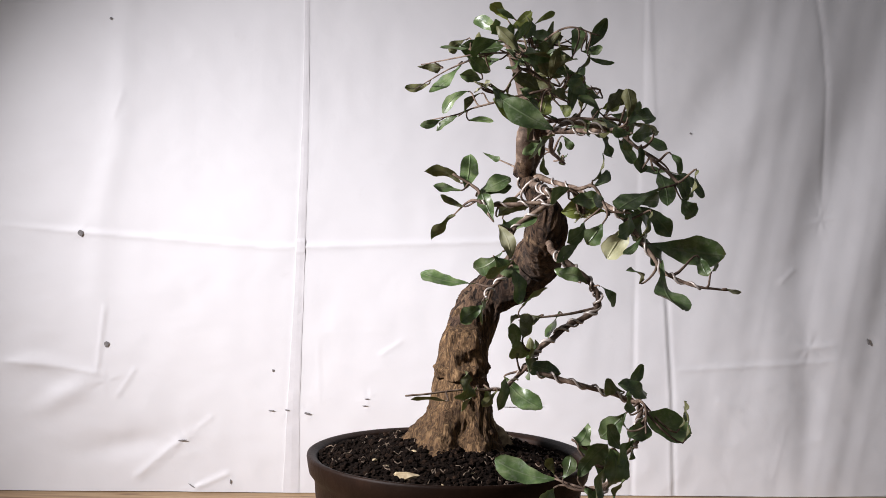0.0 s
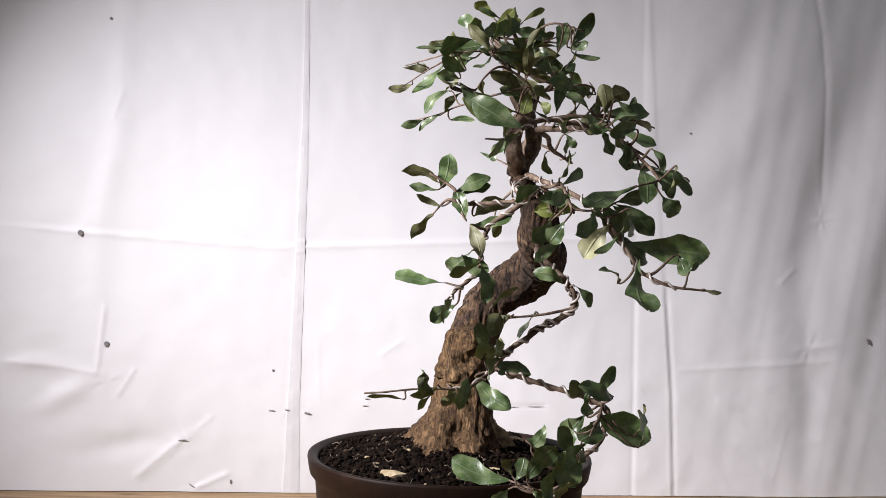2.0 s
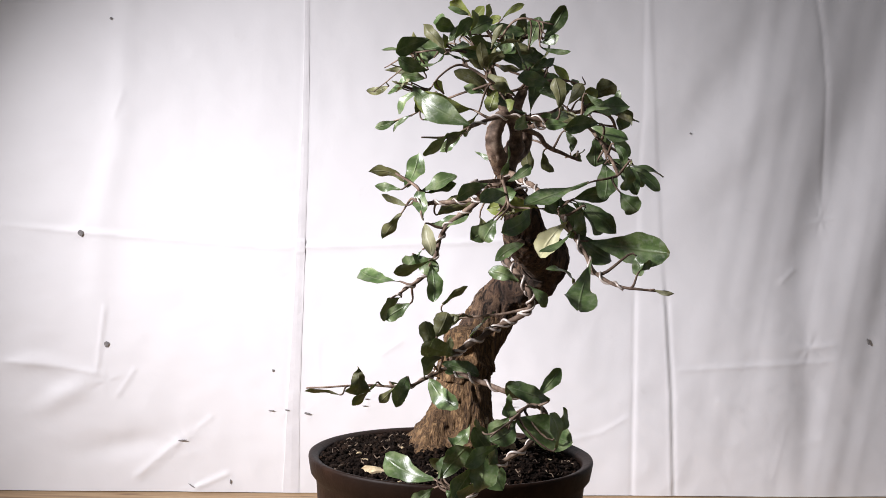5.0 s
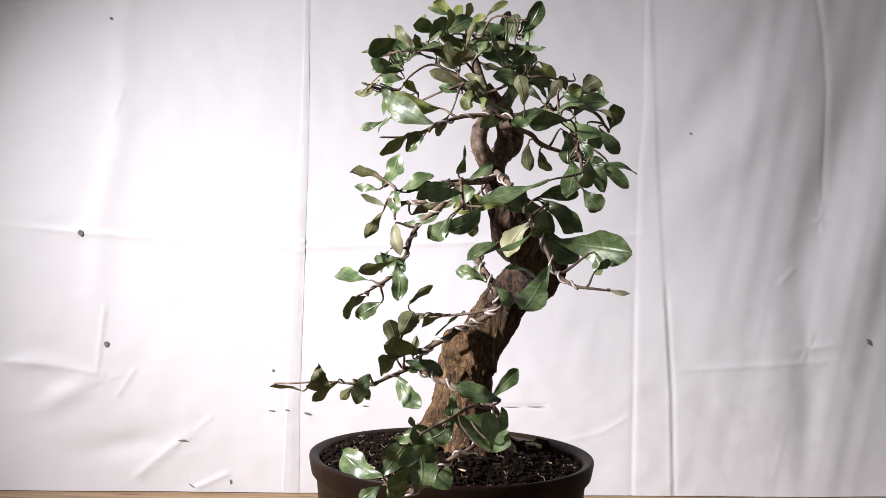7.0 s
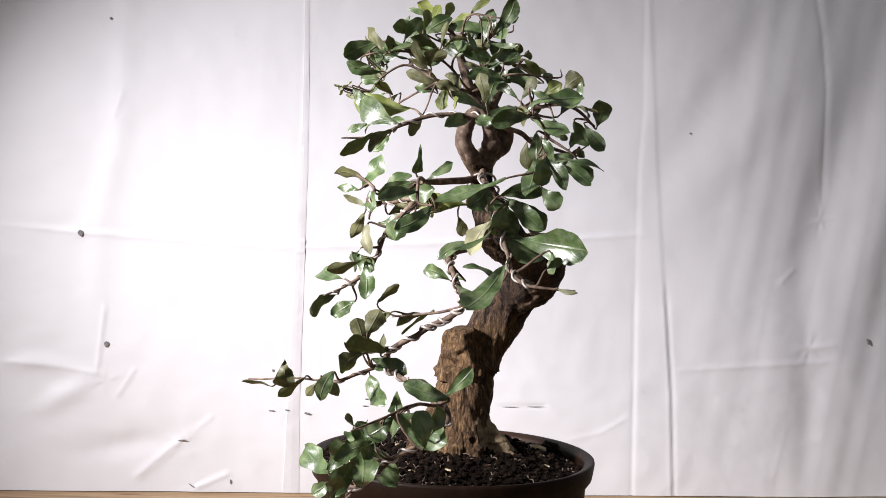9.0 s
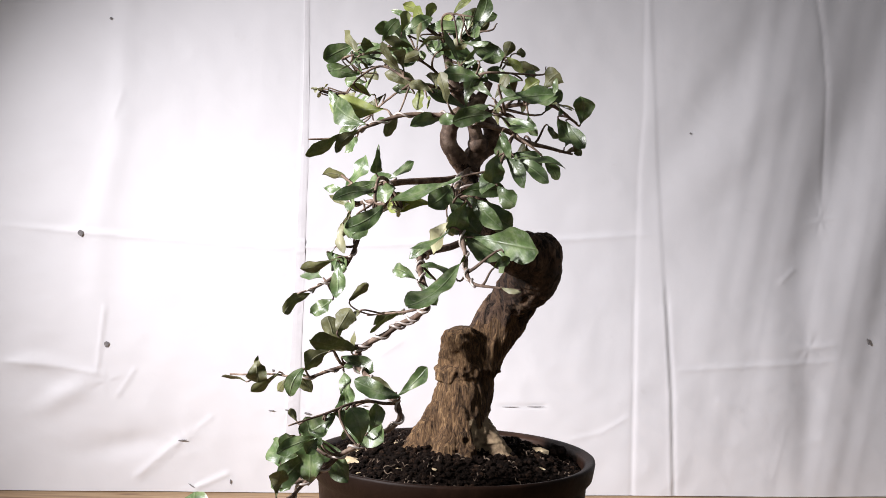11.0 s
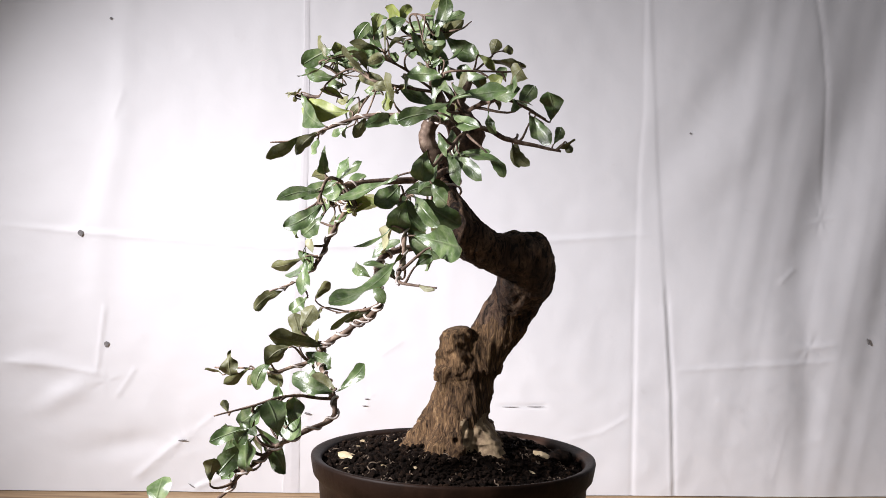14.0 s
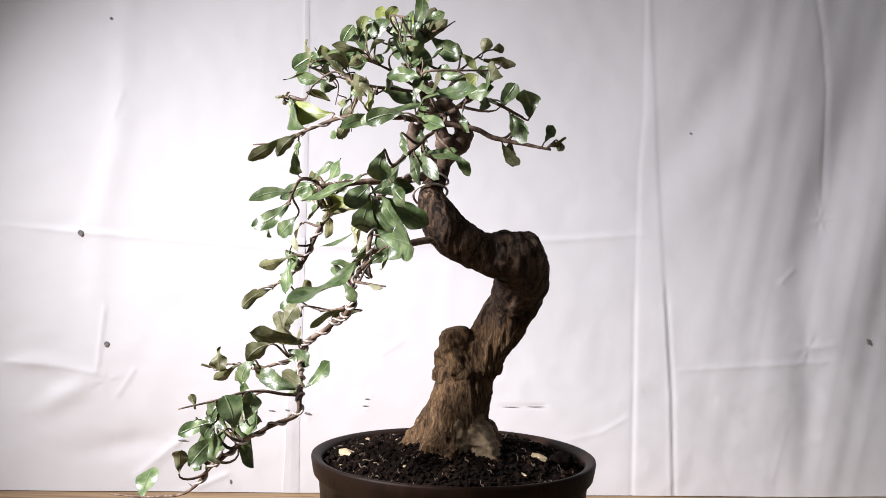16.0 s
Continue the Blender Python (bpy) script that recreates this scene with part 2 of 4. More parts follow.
def across_line(v, line):
    """Where a line that runs down the sheet lies at the heights v."""
    pts = sorted((z, x) for x, z in line)
    return np.interp(v, [p[0] for p in pts], [p[1] for p in pts])


def build_sheet():
    xs = np.concatenate([np.arange(-1.0, -0.62, 0.02), np.arange(-0.62, 0.66, 0.0024), np.arange(0.66, 1.0, 0.02)])
    zs = np.concatenate([np.arange(0.0, 0.74, 0.0024), np.arange(0.74, 1.35, 0.02)])
    u, v = np.meshgrid(xs, zs)
    h = np.zeros(u.shape)
    # two folded bands that run down the sheet
    for left, right, lift, slope in (([(-0.1995, 0.6415), (-0.1984, 0.4943), (-0.2000, 0.4207), (-0.2026, 0.2737), (-0.2073, 0.1268), (-0.2105, 0.0037)],
                               [(-0.1915, 0.6418), (-0.1890, 0.4947), (-0.1884, 0.4211), (-0.1895, 0.2740), (-0.1906, 0.1271), (-0.1880, 0.0039)], 0.0004, 0.5),
                              ([(0.2518, 0.6623), (0.2535, 0.5113), (0.2486, 0.4356), (0.2488, 0.2848), (0.2505, 0.1342), (0.2515, 0.0078)],
                               [(0.2587, 0.6626), (0.2688, 0.5118), (0.2739, 0.4365), (0.2855, 0.2857), (0.2987, 0.1350), (0.3052, 0.0083)], 0.0006, -0.6)):
        a, b = across_line(v, left), across_line(v, right)
        inside = 1 / (1 + np.exp(-(u - a) / 0.0011)) * 1 / (1 + np.exp((u - b) / 0.0011))
        h += lift * inside * (1.0 - 0.6 * slope * (u - a) / np.maximum(b - a, 0.004))
        h += -0.4 * lift * np.exp(-((u - a) / 0.004) ** 2)
    # sharp creases: line, height, width
    for line, lift, width in (([(-0.577, 0.338), (-0.471, 0.331), (-0.357, 0.325), (-0.234, 0.318), (-0.132, 0.323), (-0.028, 0.329), (0.152, 0.339), (0.278, 0.350)], 0.0016, 0.0040),
                              ([(0.303, 0.168), (0.411, 0.176), (0.529, 0.184)], 0.0011, 0.0040),
                              ([(0.2895, 0.2857), (0.3022, 0.1350), (0.3087, -0.030)], -0.0010, 0.0030), ([(0.2845, 0.2857), (0.2972, 0.1350), (0.3037, -0.030)], 0.0007, 0.0030),
                              ([(0.2475, 0.2857), (0.2490, 0.1350), (0.2500, -0.030)], -0.0006, 0.0028),
                              ([(0.484, 0.705), (0.498, 0.629), (0.506, 0.560), (0.507, 0.483), (0.507, 0.379)], -0.0012, 0.0050),
                              ([(0.444, 0.286), (0.467, 0.309)], 0.0009, 0.0035), ([(-0.399, 0.159), (-0.423, 0.119)], 0.0010, 0.0030),
                              ([(0.156, 0.072), (0.205, 0.083), (0.246, 0.107)], 0.0007, 0.0035), ([(-0.169, 0.200), (-0.164, 0.112)], 0.0003, 0.0030),
                              ([(-0.336, 0.069), (-0.398, 0.014)], 0.0022, 0.0070), ([(-0.323, 0.005), (-0.277, 0.026)], 0.0018, 0.0040),
                              ([(0.067, 0.117), (0.135, 0.118)], -0.0013, 0.0028), ([(-0.423, 0.516), (-0.436, 0.475)], 0.0006, 0.0040),
                              ([(-0.173, 0.208), (-0.070, 0.214)], 0.0002, 0.0040), ([(-0.57, 0.165), (-0.50, 0.160), (-0.44, 0.150)], 0.0012, 0.0035), ([(-0.44, 0.24), (-0.448, 0.15)], 0.0014, 0.0030),
                              ([(-0.336, 0.069), (-0.30, 0.10)], 0.0009, 0.0040), ([(-0.09, 0.18), (-0.06, 0.20)], 0.0008, 0.0030), ([(0.36, 0.13), (0.40, 0.115)], 0.0007, 0.0040), ([(0.44, 0.02), (0.46, 0.10)], 0.0003, 0.0040), ([(0.466, 0.198), (0.529, 0.207)], 0.0008, 0.0040)):
        d, s, k = line_distance(u, v, line)
        fade = np.minimum(1, np.minimum(k, 1 - k) * 8 + 0.15)
        lift = 0.72 * lift
        h += lift * fade * np.exp(-(d / width) ** 2) + 0.25 * lift * fade * s * np.exp(-(d / (width * 3)) ** 2)
    # soft folds: line, height, width
    for line, lift, width in (([(-0.424, 0.70), (-0.427, 0.479), (-0.450, 0.355), (-0.454, 0.267), (-0.444, 0.129)], 0.0020, 0.018),
                              ([(0.470, 0.75), (0.411, 0.625), (0.340, 0.523), (0.287, 0.445), (0.25, 0.36)], -0.0034, 0.030), ([(0.50, 0.70), (0.448, 0.558), (0.380, 0.464), (0.327, 0.416), (0.29, 0.33)], 0.0026, 0.030),
                              ([(0.620, 0.72), (0.559, 0.555), (0.522, 0.445), (0.479, 0.306), (0.45, 0.2)], -0.0075, 0.036), ([(0.66, 0.60), (0.587, 0.409), (0.543, 0.246), (0.53, 0.12)], 0.007, 0.038),
                              ([(0.483, 0.290), (0.491, 0.137), (0.482, 0.0)], -0.004, 0.020), ([(-0.572, 0.163), (-0.516, 0.164), (-0.445, 0.151)], 0.003, 0.010),
                              ([(-0.528, 0.099), (-0.438, 0.151)], 0.004, 0.014), ([(-0.477, 0.049), (-0.336, 0.073)], -0.004, 0.016)):
        d, s, k = line_distance(u, v, line)
        fade = np.minimum(1, np.minimum(k + 0.1, 1 - k) * 2.2)
        h += lift * fade * np.exp(-(d / width) ** 2)
    # puckers round the small tears, and the gathered tuft
    for px, pz, size in ((-0.336, 0.068, 0.020), (-0.206, 0.108, 0.010), (-0.181, 0.104, 0.010), (-0.325, 0.008, 0.016), (-0.104, 0.122, 0.012), (-0.436, 0.140, 0.018), (0.503, 0.376, 0.024),
                         (0.49, 0.20, 0.024), (-0.473, 0.330, 0.010)):
        r = np.hypot(u - px, v - pz)
        w = np.arctan2(v - pz, u - px)
        h += 0.00028 * np.exp(-(r / size) ** 2) * (np.sin(w * 5 + px * 90) + 0.6 * np.sin(w * 9 + pz * 70)) * np.minimum(1, r / 0.003) + 0.0005 * np.exp(-(r / size) ** 2)
    wave = 0.006 * np.sin(u * 7.0 + 0.6) * np.clip(0.2 + u, 0, 1) + 0.0035 * np.sin(u * 17 + v * 2.2) * np.clip(0.15 + u, 0.06, 1)
    h += wave
    verts = []
    for i in range(u.shape[0]):
        for j in range(u.shape[1]):
            x, z = float(u[i, j]), float(v[i, j])
            k = 0.0018 * noise.noise((x * 7, z * 5, 0.0)) + 0.0005 * noise.noise((x * 30, z * 22, 3.0))
            low = max(0.0, 1 - z / 0.45)
            k += 0.0011 * low * (0.5 - abs(noise.noise((x * 13, z * 17, 8.0)))) + 0.0004 * (0.5 - abs(noise.noise((x * 28, z * 40, 5.0))))
            k += 0.0011 * low * (0.4 - abs(noise.noise((x * 21 + z * 9, z * 27, 2.0)))) * (1 if x > 0 else 0.6)
            if x > 0.28:
                k += 0.0014 * min(1.0, (x - 0.28) / 0.15) * noise.noise((x * 34 - z * 6, z * 3, 6.0))
            verts.append((x, SHEET_Y + SHEET_RUN * x - 0.006 - float(h[i, j]) - k, z + 0.001))
    rows, cols = u.shape
    faces = [(i * cols + j, i * cols + j + 1, (i + 1) * cols + j + 1, (i + 1) * cols + j) for i in range(rows - 1) for j in range(cols - 1)]
    ob = mesh_object("backdrop", verts, faces, [CLOTH])
    return tagged(ob, "hung white sheet with fold lines, creases and specks", "backdrop", kind="structure")


sheet = build_sheet()


def build_seam():
    v, f = [], []
    left = [(-0.1995, 0.6415), (-0.1984, 0.4943), (-0.2000, 0.4207), (-0.2026, 0.2737), (-0.2073, 0.1268), (-0.2105, 0.0037)]
    right = [(-0.1915, 0.6418), (-0.1890, 0.4947), (-0.1884, 0.4211), (-0.1895, 0.2740), (-0.1906, 0.1271), (-0.1880, 0.0039)]
    heights = np.linspace(0.001, 1.3, 300)
    a, b = across_line(heights, left), across_line(heights, right)
    front = {(round((q.co.x + 0.62) / 0.0024), round(q.co.z / 0.005)): q.co.y for q in sheet.data.vertices if -0.23 < q.co.x < -0.17}

    def resting(x, z):
        i, k = round((x + 0.62) / 0.0024), round(z / 0.005)
        return min(front.get((i + p, k + q), 9.0) for p in (-1, 0, 1) for q in (-1, 0, 1)) - 0.0002
    for i, z in enumerate(heights):
        wob = 0.0008 * noise.noise((z * 30, 2.0, 0.0))
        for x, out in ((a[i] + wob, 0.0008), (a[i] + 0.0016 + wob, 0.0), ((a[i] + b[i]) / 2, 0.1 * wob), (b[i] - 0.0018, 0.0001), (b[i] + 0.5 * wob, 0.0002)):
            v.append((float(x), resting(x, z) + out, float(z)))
    for i in range(len(heights) - 1):
        for j in range(4):
            f.append((i * 5 + j, i * 5 + j + 1, i * 5 + j + 6, i * 5 + j + 5))
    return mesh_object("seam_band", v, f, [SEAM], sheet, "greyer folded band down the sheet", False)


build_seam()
for sx, sz, sw, sh, turn in ((-0.473, 0.330, 0.0034, 0.0040, 20), (-0.437, 0.189, 0.0030, 0.0038, 0), (-0.443, 0.606, 0.0020, 0.0018, 0), (0.317, 0.486, 0.0012, 0.0012, 0),
                             (0.571, 0.212, 0.0018, 0.0048, 20), (-0.338, 0.0675, 0.0060, 0.0009, 4), (-0.206, 0.108, 0.0032, 0.0010, -8), (-0.180, 0.104, 0.0046, 0.0014, -10),
                             (-0.325, 0.009, 0.0045, 0.0008, -35), (-0.104, 0.124, 0.0036, 0.0008, 0), (-0.276, 0.015, 0.0010, 0.0030, 0), (-0.226, 0.159, 0.0012, 0.0018, 0),
                             (-0.106, 0.115, 0.0036, 0.0006, 0), (0.085, 0.1170, 0.0120, 0.0004, 1), (0.118, 0.1178, 0.0130, 0.0004, 1), (-0.226, 0.107, 0.0040, 0.0007, 0)):
    pts, fcs = [], []
    for j in range(12):
        w = 2 * math.pi * j / 12
        k = 1 + 0.25 * noise.noise((sx * 50, sz * 50, j * 0.9))
        a, b = sw * k * math.cos(w), sh * k * math.sin(w)
        c, s = math.cos(radians(turn)), math.sin(radians(turn))
        pts.append((c * a - s * b, 0.0, s * a + c * b))
    pts += [(0, -0.0008, 0)]
    fcs = [(j, (j + 1) % 12, 12) for j in range(12)]
    speck = mesh_object("speck", pts, fcs, [STAIN], sheet)
    here = [v.co.y for v in sheet.data.vertices if abs(v.co.x - sx) < 0.006 and abs(v.co.z - sz) < 0.006]
    speck.location = (sx, min(here) - 0.0008, sz)

# ---------------------------------------------------------------- the potted tree
bonsai = tagged(new("potted_bonsai"), "small-leaved bonsai with wired branches in a round brown pot", "bonsai tree")
OFF = Vector((0.0, 0.0045, 0))
pot_profile = [(0.001, 0.012), (0.090, 0.012), (0.094, 0.0), (0.102, 0.0), (0.106, 0.006), (0.1115, 0.04), (0.1160, 0.085), (0.1182, 0.108), (0.1190, 0.1170), (0.1208, 0.1202), (0.1240, 0.1242),
               (0.1254, 0.1310), (0.1264, 0.1372), (0.1260, 0.1392), (0.1250, 0.1398), (0.1232, 0.1396), (0.1186, 0.1378), (0.1172, 0.1366), (0.1166, 0.1330), (0.1160, 0.110)]
v, f = lathe([(0.99 * r, z) for r, z in pot_profile], 96, 0.003)
pot = mesh_object("pot", v, f, [POT], bonsai, "round brown pot with a rolled rim")
pot.location = OFF


def soil_height(x, y):
    r = math.hypot(x, y) / 0.113
    return 0.1312 + 0.016 * max(0.0, 1 - r * r) - 0.030 * x * min(1.0, r) + 0.007 * math.exp(-((x - 0.007) ** 2 + y * y) / 0.0032) + 0.004 * noise.noise((x * 30, y * 30, 1.0)) + 0.0025 * noise.noise((x * 110, y * 110, 4.0))


v, f = [], []
for i in range(41):
    for j in range(96):
        r, w = 0.1165 * i / 40, 2 * math.pi * j / 96
        x, y = r * math.cos(w), r * math.sin(w)
        v.append((x, y, soil_height(x, y)))
for i in range(40):
    for j in range(96):
        f.append((i * 96 + j, i * 96 + (j + 1) % 96, (i + 1) * 96 + (j + 1) % 96, (i + 1) * 96 + j))
soil = mesh_object("soil", v, f, [SOIL], bonsai, "dark crumbly potting soil")
soil.location = OFF

rng = random.Random(5)
ico = bmesh.new()
bmesh.ops.create_icosphere(ico, subdivisions=1, radius=1.0)
ico_v = [tuple(q.co) for q in ico.verts]
ico_f = [tuple(q.index for q in face.verts) for face in ico.faces]
ico.free()
v, f = [], []
for _ in range(5200):
    r, w = 0.1145 * math.sqrt(rng.random()), rng.uniform(0, 2 * math.pi)
    x, y = r * math.cos(w), r * math.sin(w)
    size = 0.0009 + 0.0024 * rng.random() ** 3
    sq, k0 = (rng.uniform(0.7, 1.3), rng.uniform(0.7, 1.3), rng.uniform(0.6, 1.0)), len(v)
    z = soil_height(x, y) + size * 0.35
    v += [(x + a * size * sq[0] * (1 + rng.uniform(-0.2, 0.2)), y + b * size * sq[1], z + c * size * sq[2]) for a, b, c in ico_v]
    f += [tuple(k0 + i for i in t) for t in ico_f]
grains = tagged(mesh_object("topsoil", v, f, [SOIL], bonsai, "", False), kind="stuff")
grains.location = OFF

# brown fibres in the soil
v, f = [], []
for _ in range(170):
    r, w = 0.108 * math.sqrt(rng.random()), rng.uniform(0, 2 * math.pi)
    x, y, turn, long = r * math.cos(w), r * math.sin(w), rng.uniform(0, 6.3), rng.uniform(0.003, 0.010)
    line = []
    for u in np.linspace(-0.5, 0.5, 5):
        px, py = x + math.cos(turn) * u * long, y + math.sin(turn) * u * long + 0.0012 * math.sin(4 * u + w)
        line.append((px, py, soil_height(px, py) + 0.0016 + 0.0012 * math.sin(9 * u + r * 900)))
    v2, f2 = tube(line, np.full(5, rng.uniform(0.00025, 0.0006)), 5, None, len(v))
    v, f = v + v2, f + f2
fibres = tagged(mesh_object("root_fibre", v, f, [FIBRE], bonsai), kind="stuff")
fibres.location = OFF

# pale chips and twigs that lie on the soil
for cx, cy, size, long, turn in ((-0.0345, -0.083, 0.0065, 1.9, 10), (-0.060, -0.050, 0.0026, 3.0, 60), (-0.052, -0.062, 0.0022, 4.0, 35), (-0.030, -0.035, 0.002, 3.0, 110), (0.020, -0.075, 0.002, 3.0, 20),
                                 (0.055, 0.060, 0.006, 1.6, 40), (0.045, -0.060, 0.0018, 3.5, 150), (-0.005, -0.095, 0.0018, 3.0, 80), (0.080, 0.030, 0.0016, 4.0, 10)):
    cv = []
    for a, b, c in ico_v:
        k = 1 + 0.3 * noise.noise((a * 2 + cx * 90, b * 2, c * 2))
        cv.append((a * size * long * k, b * size * k, c * size * 0.55 * k))
    chip = mesh_object("wood_chip", cv, ico_f, [CHIP], bonsai, "pale chip of wood on the soil", False)
    chip.matrix_local = pose(cx, cy, soil_height(cx - OFF.x, cy - OFF.y) + size * 0.3, 4, 6, turn)
TRUNK = (((0.0068, 0.0026, 0.1415), 0.0493),
         ((0.0073, 0.0018, 0.1591), 0.0382),
         ((0.0079, 0.0017, 0.1742), 0.0293),
         ((0.0095, 0.0059, 0.1914), 0.0259),
         ((0.0106, 0.0135, 0.2160), 0.0242),
         ((0.0149, 0.0295, 0.2406), 0.0225),
         ((0.0220, 0.0388, 0.2598), 0.0223),
         ((0.0313, 0.0446, 0.2767), 0.0223),
         ((0.0641, 0.0338, 0.2983), 0.0242),
         ((0.0778, 0.0200, 0.3141), 0.0234),
         ((0.0780, -0.0102, 0.3187), 0.0187),
         ((0.0768, -0.0367, 0.3302), 0.0183),
         ((0.0747, -0.0522, 0.3486), 0.0157),
         ((0.0676, -0.0531, 0.3654), 0.0110),
         ((0.0595, -0.0427, 0.3848), 0.0081),
         ((0.0643, -0.0414, 0.4015), 0.0064),
         ((0.0678, -0.0490, 0.4205), 0.0055),
         ((0.0547, -0.0556, 0.4466), 0.0051),
         ((0.0457, -0.0574, 0.4737), 0.0034),
         ((0.0375, -0.0602, 0.4949), 0.0026))
STUB = (((0.0086, 0.0028, 0.2076), 0.0200), ((0.0096, 0.0004, 0.2278), 0.0172), ((0.0112, -0.0010, 0.2419), 0.0150), ((0.0113, -0.0018, 0.2494), 0.0128), ((0.0112, -0.0024, 0.2522), 0.0084))
ARC_BACK = (((0.0555, -0.0427, 0.3841), 0.0085), ((0.0604, -0.0363, 0.3984), 0.0089), ((0.0677, -0.0264, 0.4118), 0.0081), ((0.0668, -0.0321, 0.4265), 0.0055), ((0.0645, -0.0408, 0.4379), 0.0043), ((0.0540, -0.0509, 0.4546), 0.0030))
ARC_FRONT = (((0.0572, -0.0456, 0.3861), 0.0076), ((0.0557, -0.0568, 0.3965), 0.0072), ((0.0546, -0.0627, 0.4096), 0.0068), ((0.0572, -0.0589, 0.4249), 0.0061), ((0.0650, -0.0435, 0.4375), 0.0053), ((0.0709, -0.0344, 0.4560), 0.0034))
KNOT, LUMP, SCAR, CLOD = (0.0773, 0.0263, 0.3161), (0.0664, -0.0406, 0.4051), (0.0298, 0.0083, 0.1543), (0.0503, 0.0840, 0.1471)


def build_trunk():
    pts, rad = glide([p for p, _ in TRUNK], [r for _, r in TRUNK], 22)
    top = len(pts)

    def shape(i, w, c):
        low = max(0.0, 1 - (c[2] - 0.135) / 0.055)
        k = 1 + 0.16 * low * math.sin(5 * w + 1.1) + 0.10 * low * math.sin(9 * w)
        k += 0.17 * noise.noise((c[0] * 38, c[1] * 38, c[2] * 24)) + (0.10 if c[2] > 0.211 else 0.04) * noise.noise((c[0] * 110, c[1] * 110, c[2] * 48))
        k += 0.07 * (0.5 - abs(noise.noise((c[0] * 200, c[1] * 200, c[2] * 45)))) * 2 - 0.05
        k += 0.10 * math.exp(-((c[2] - 0.2145) / 0.0040) ** 2) * (1 + 1.2 * noise.noise((c[0] * 300, c[1] * 300, c[2] * 260)))
        k -= 0.05 * math.exp(-((c[2] - 0.2075) / 0.0045) ** 2)
        if c[2] < 0.21:
            k += 0.13 * (0.32 - abs(noise.noise((c[0] * 170, c[1] * 170, c[2] * 11 + 5))))
        return k
    v, f = tube(pts, rad * (0.97 - 0.07 * np.exp(-((pts[:, 2] - 0.315) / 0.03) ** 2)), 110, shape)
    v2, f2 = tube(*glide([p for p, _ in STUB], [r for _, r in STUB], 26), 110,
                  lambda i, w, c: 1 + 0.13 * math.exp(-((c[2] - 0.2145) / 0.0040) ** 2) * (1 + 1.2 * noise.noise(tuple(c * 280))) + 0.28 * noise.noise(tuple(c * 70)) + 0.20 * noise.noise(tuple(c * 150)) + 0.10 * (0.4 - abs(noise.noise((c[0] * 210, c[1] * 210, c[2] * 60)))), len(v))
    v, f = v + v2, f + f2
    # two stems that part and meet again under the crown
    for arc in (ARC_FRONT, ARC_BACK):
        v2, f2 = tube(*glide([p for p, _ in arc], [r for _, r in arc], 10), 24, lambda i, w, c: 1 + 0.20 * noise.noise(tuple(c * 110)) + 0.12 * noise.noise(tuple(c * 300)), len(v))
        v, f = v + v2, f + f2
    # the swollen knot at the bend and the lump under the crown
    for centre, size in ((KNOT, 0.0195), (LUMP, 0.0085)):
        start = len(v)
        for i in range(1, 14):
            for j in range(28):
                a, w = math.pi * i / 14, 2 * math.pi * j / 28
                d = np.array((math.sin(a) * math.cos(w), math.sin(a) * math.sin(w), math.cos(a)))
                p = np.array(centre) + d * size
                v.append(np.array(centre) + d * size * (1 + 0.22 * noise.noise(tuple(p * 45)) + 0.12 * noise.noise(tuple(p * 130))))
        for i in range(12):
            for j in range(28):
                f.append((start + i * 28 + j, start + i * 28 + (j + 1) % 28, start + (i + 1) * 28 + (j + 1) % 28, start + (i + 1) * 28 + j))
        f += [tuple(start + j for j in range(28)), tuple(start + 12 * 28 + j for j in reversed(range(28)))]
    # bark has peeled from the foot on one side
    index = []
    for q in f:
        c = np.mean([v[i] for i in q], axis=0)
        d = np.linalg.norm((c - np.array(SCAR)) * (1.0, 1.0, 1.15)) + 0.010 * noise.noise(tuple(c * 90))
        index.append(1 if d < 0.026 else 3 if c[2] > 0.392 + 0.012 * noise.noise(tuple(c * 60)) else 2 if c[2] < 0.256 + 0.016 * noise.noise(tuple(c * 70)) else 0)
    return mesh_object("trunk", v, f, [BARK, SCARRED, FOOT, TWIG], bonsai, "thick crooked trunk with rough brown bark", True, index)


trunk = build_trunk()


def lump(name, centre, sizes, material, label, rough):
    v, f = [], []
    for i in range(13):
        for j in range(24):
            a, w = math.pi * (i + 0.01) / 12.02, 2 * math.pi * j / 24
            d = np.array((math.sin(a) * math.cos(w) * sizes[0], math.sin(a) * math.sin(w) * sizes[1], math.cos(a) * sizes[2]))
            p = np.array(centre) + d
            v.append(np.array(centre) + d * (1 + rough * noise.noise(tuple(p * 90)) + rough * 0.6 * noise.noise(tuple(p * 260))))
    for i in range(12):
        for j in range(24):
            f.append((i * 24 + j, i * 24 + (j + 1) % 24, (i + 1) * 24 + (j + 1) % 24, (i + 1) * 24 + j))
    return mesh_object(name, v, f, [material], bonsai, label)


lump("soil_clod", (CLOD[0], CLOD[1], CLOD[2] - 0.010), (0.012, 0.010, 0.008), SOIL, "", 0.45)

STEMS = []
LEAF_STYLE = {"g": (TOP, UNDER), "o": (TOP, UNDER), "t": (TOP, UNDER), "T": (TOP, UNDER), "y": (YELLOW, UNDER), "Y": (YELLOW, YELLOW), "p": (PALE, PALE), "P": (PALE, PALE)}
leaf_rng = random.Random(11)


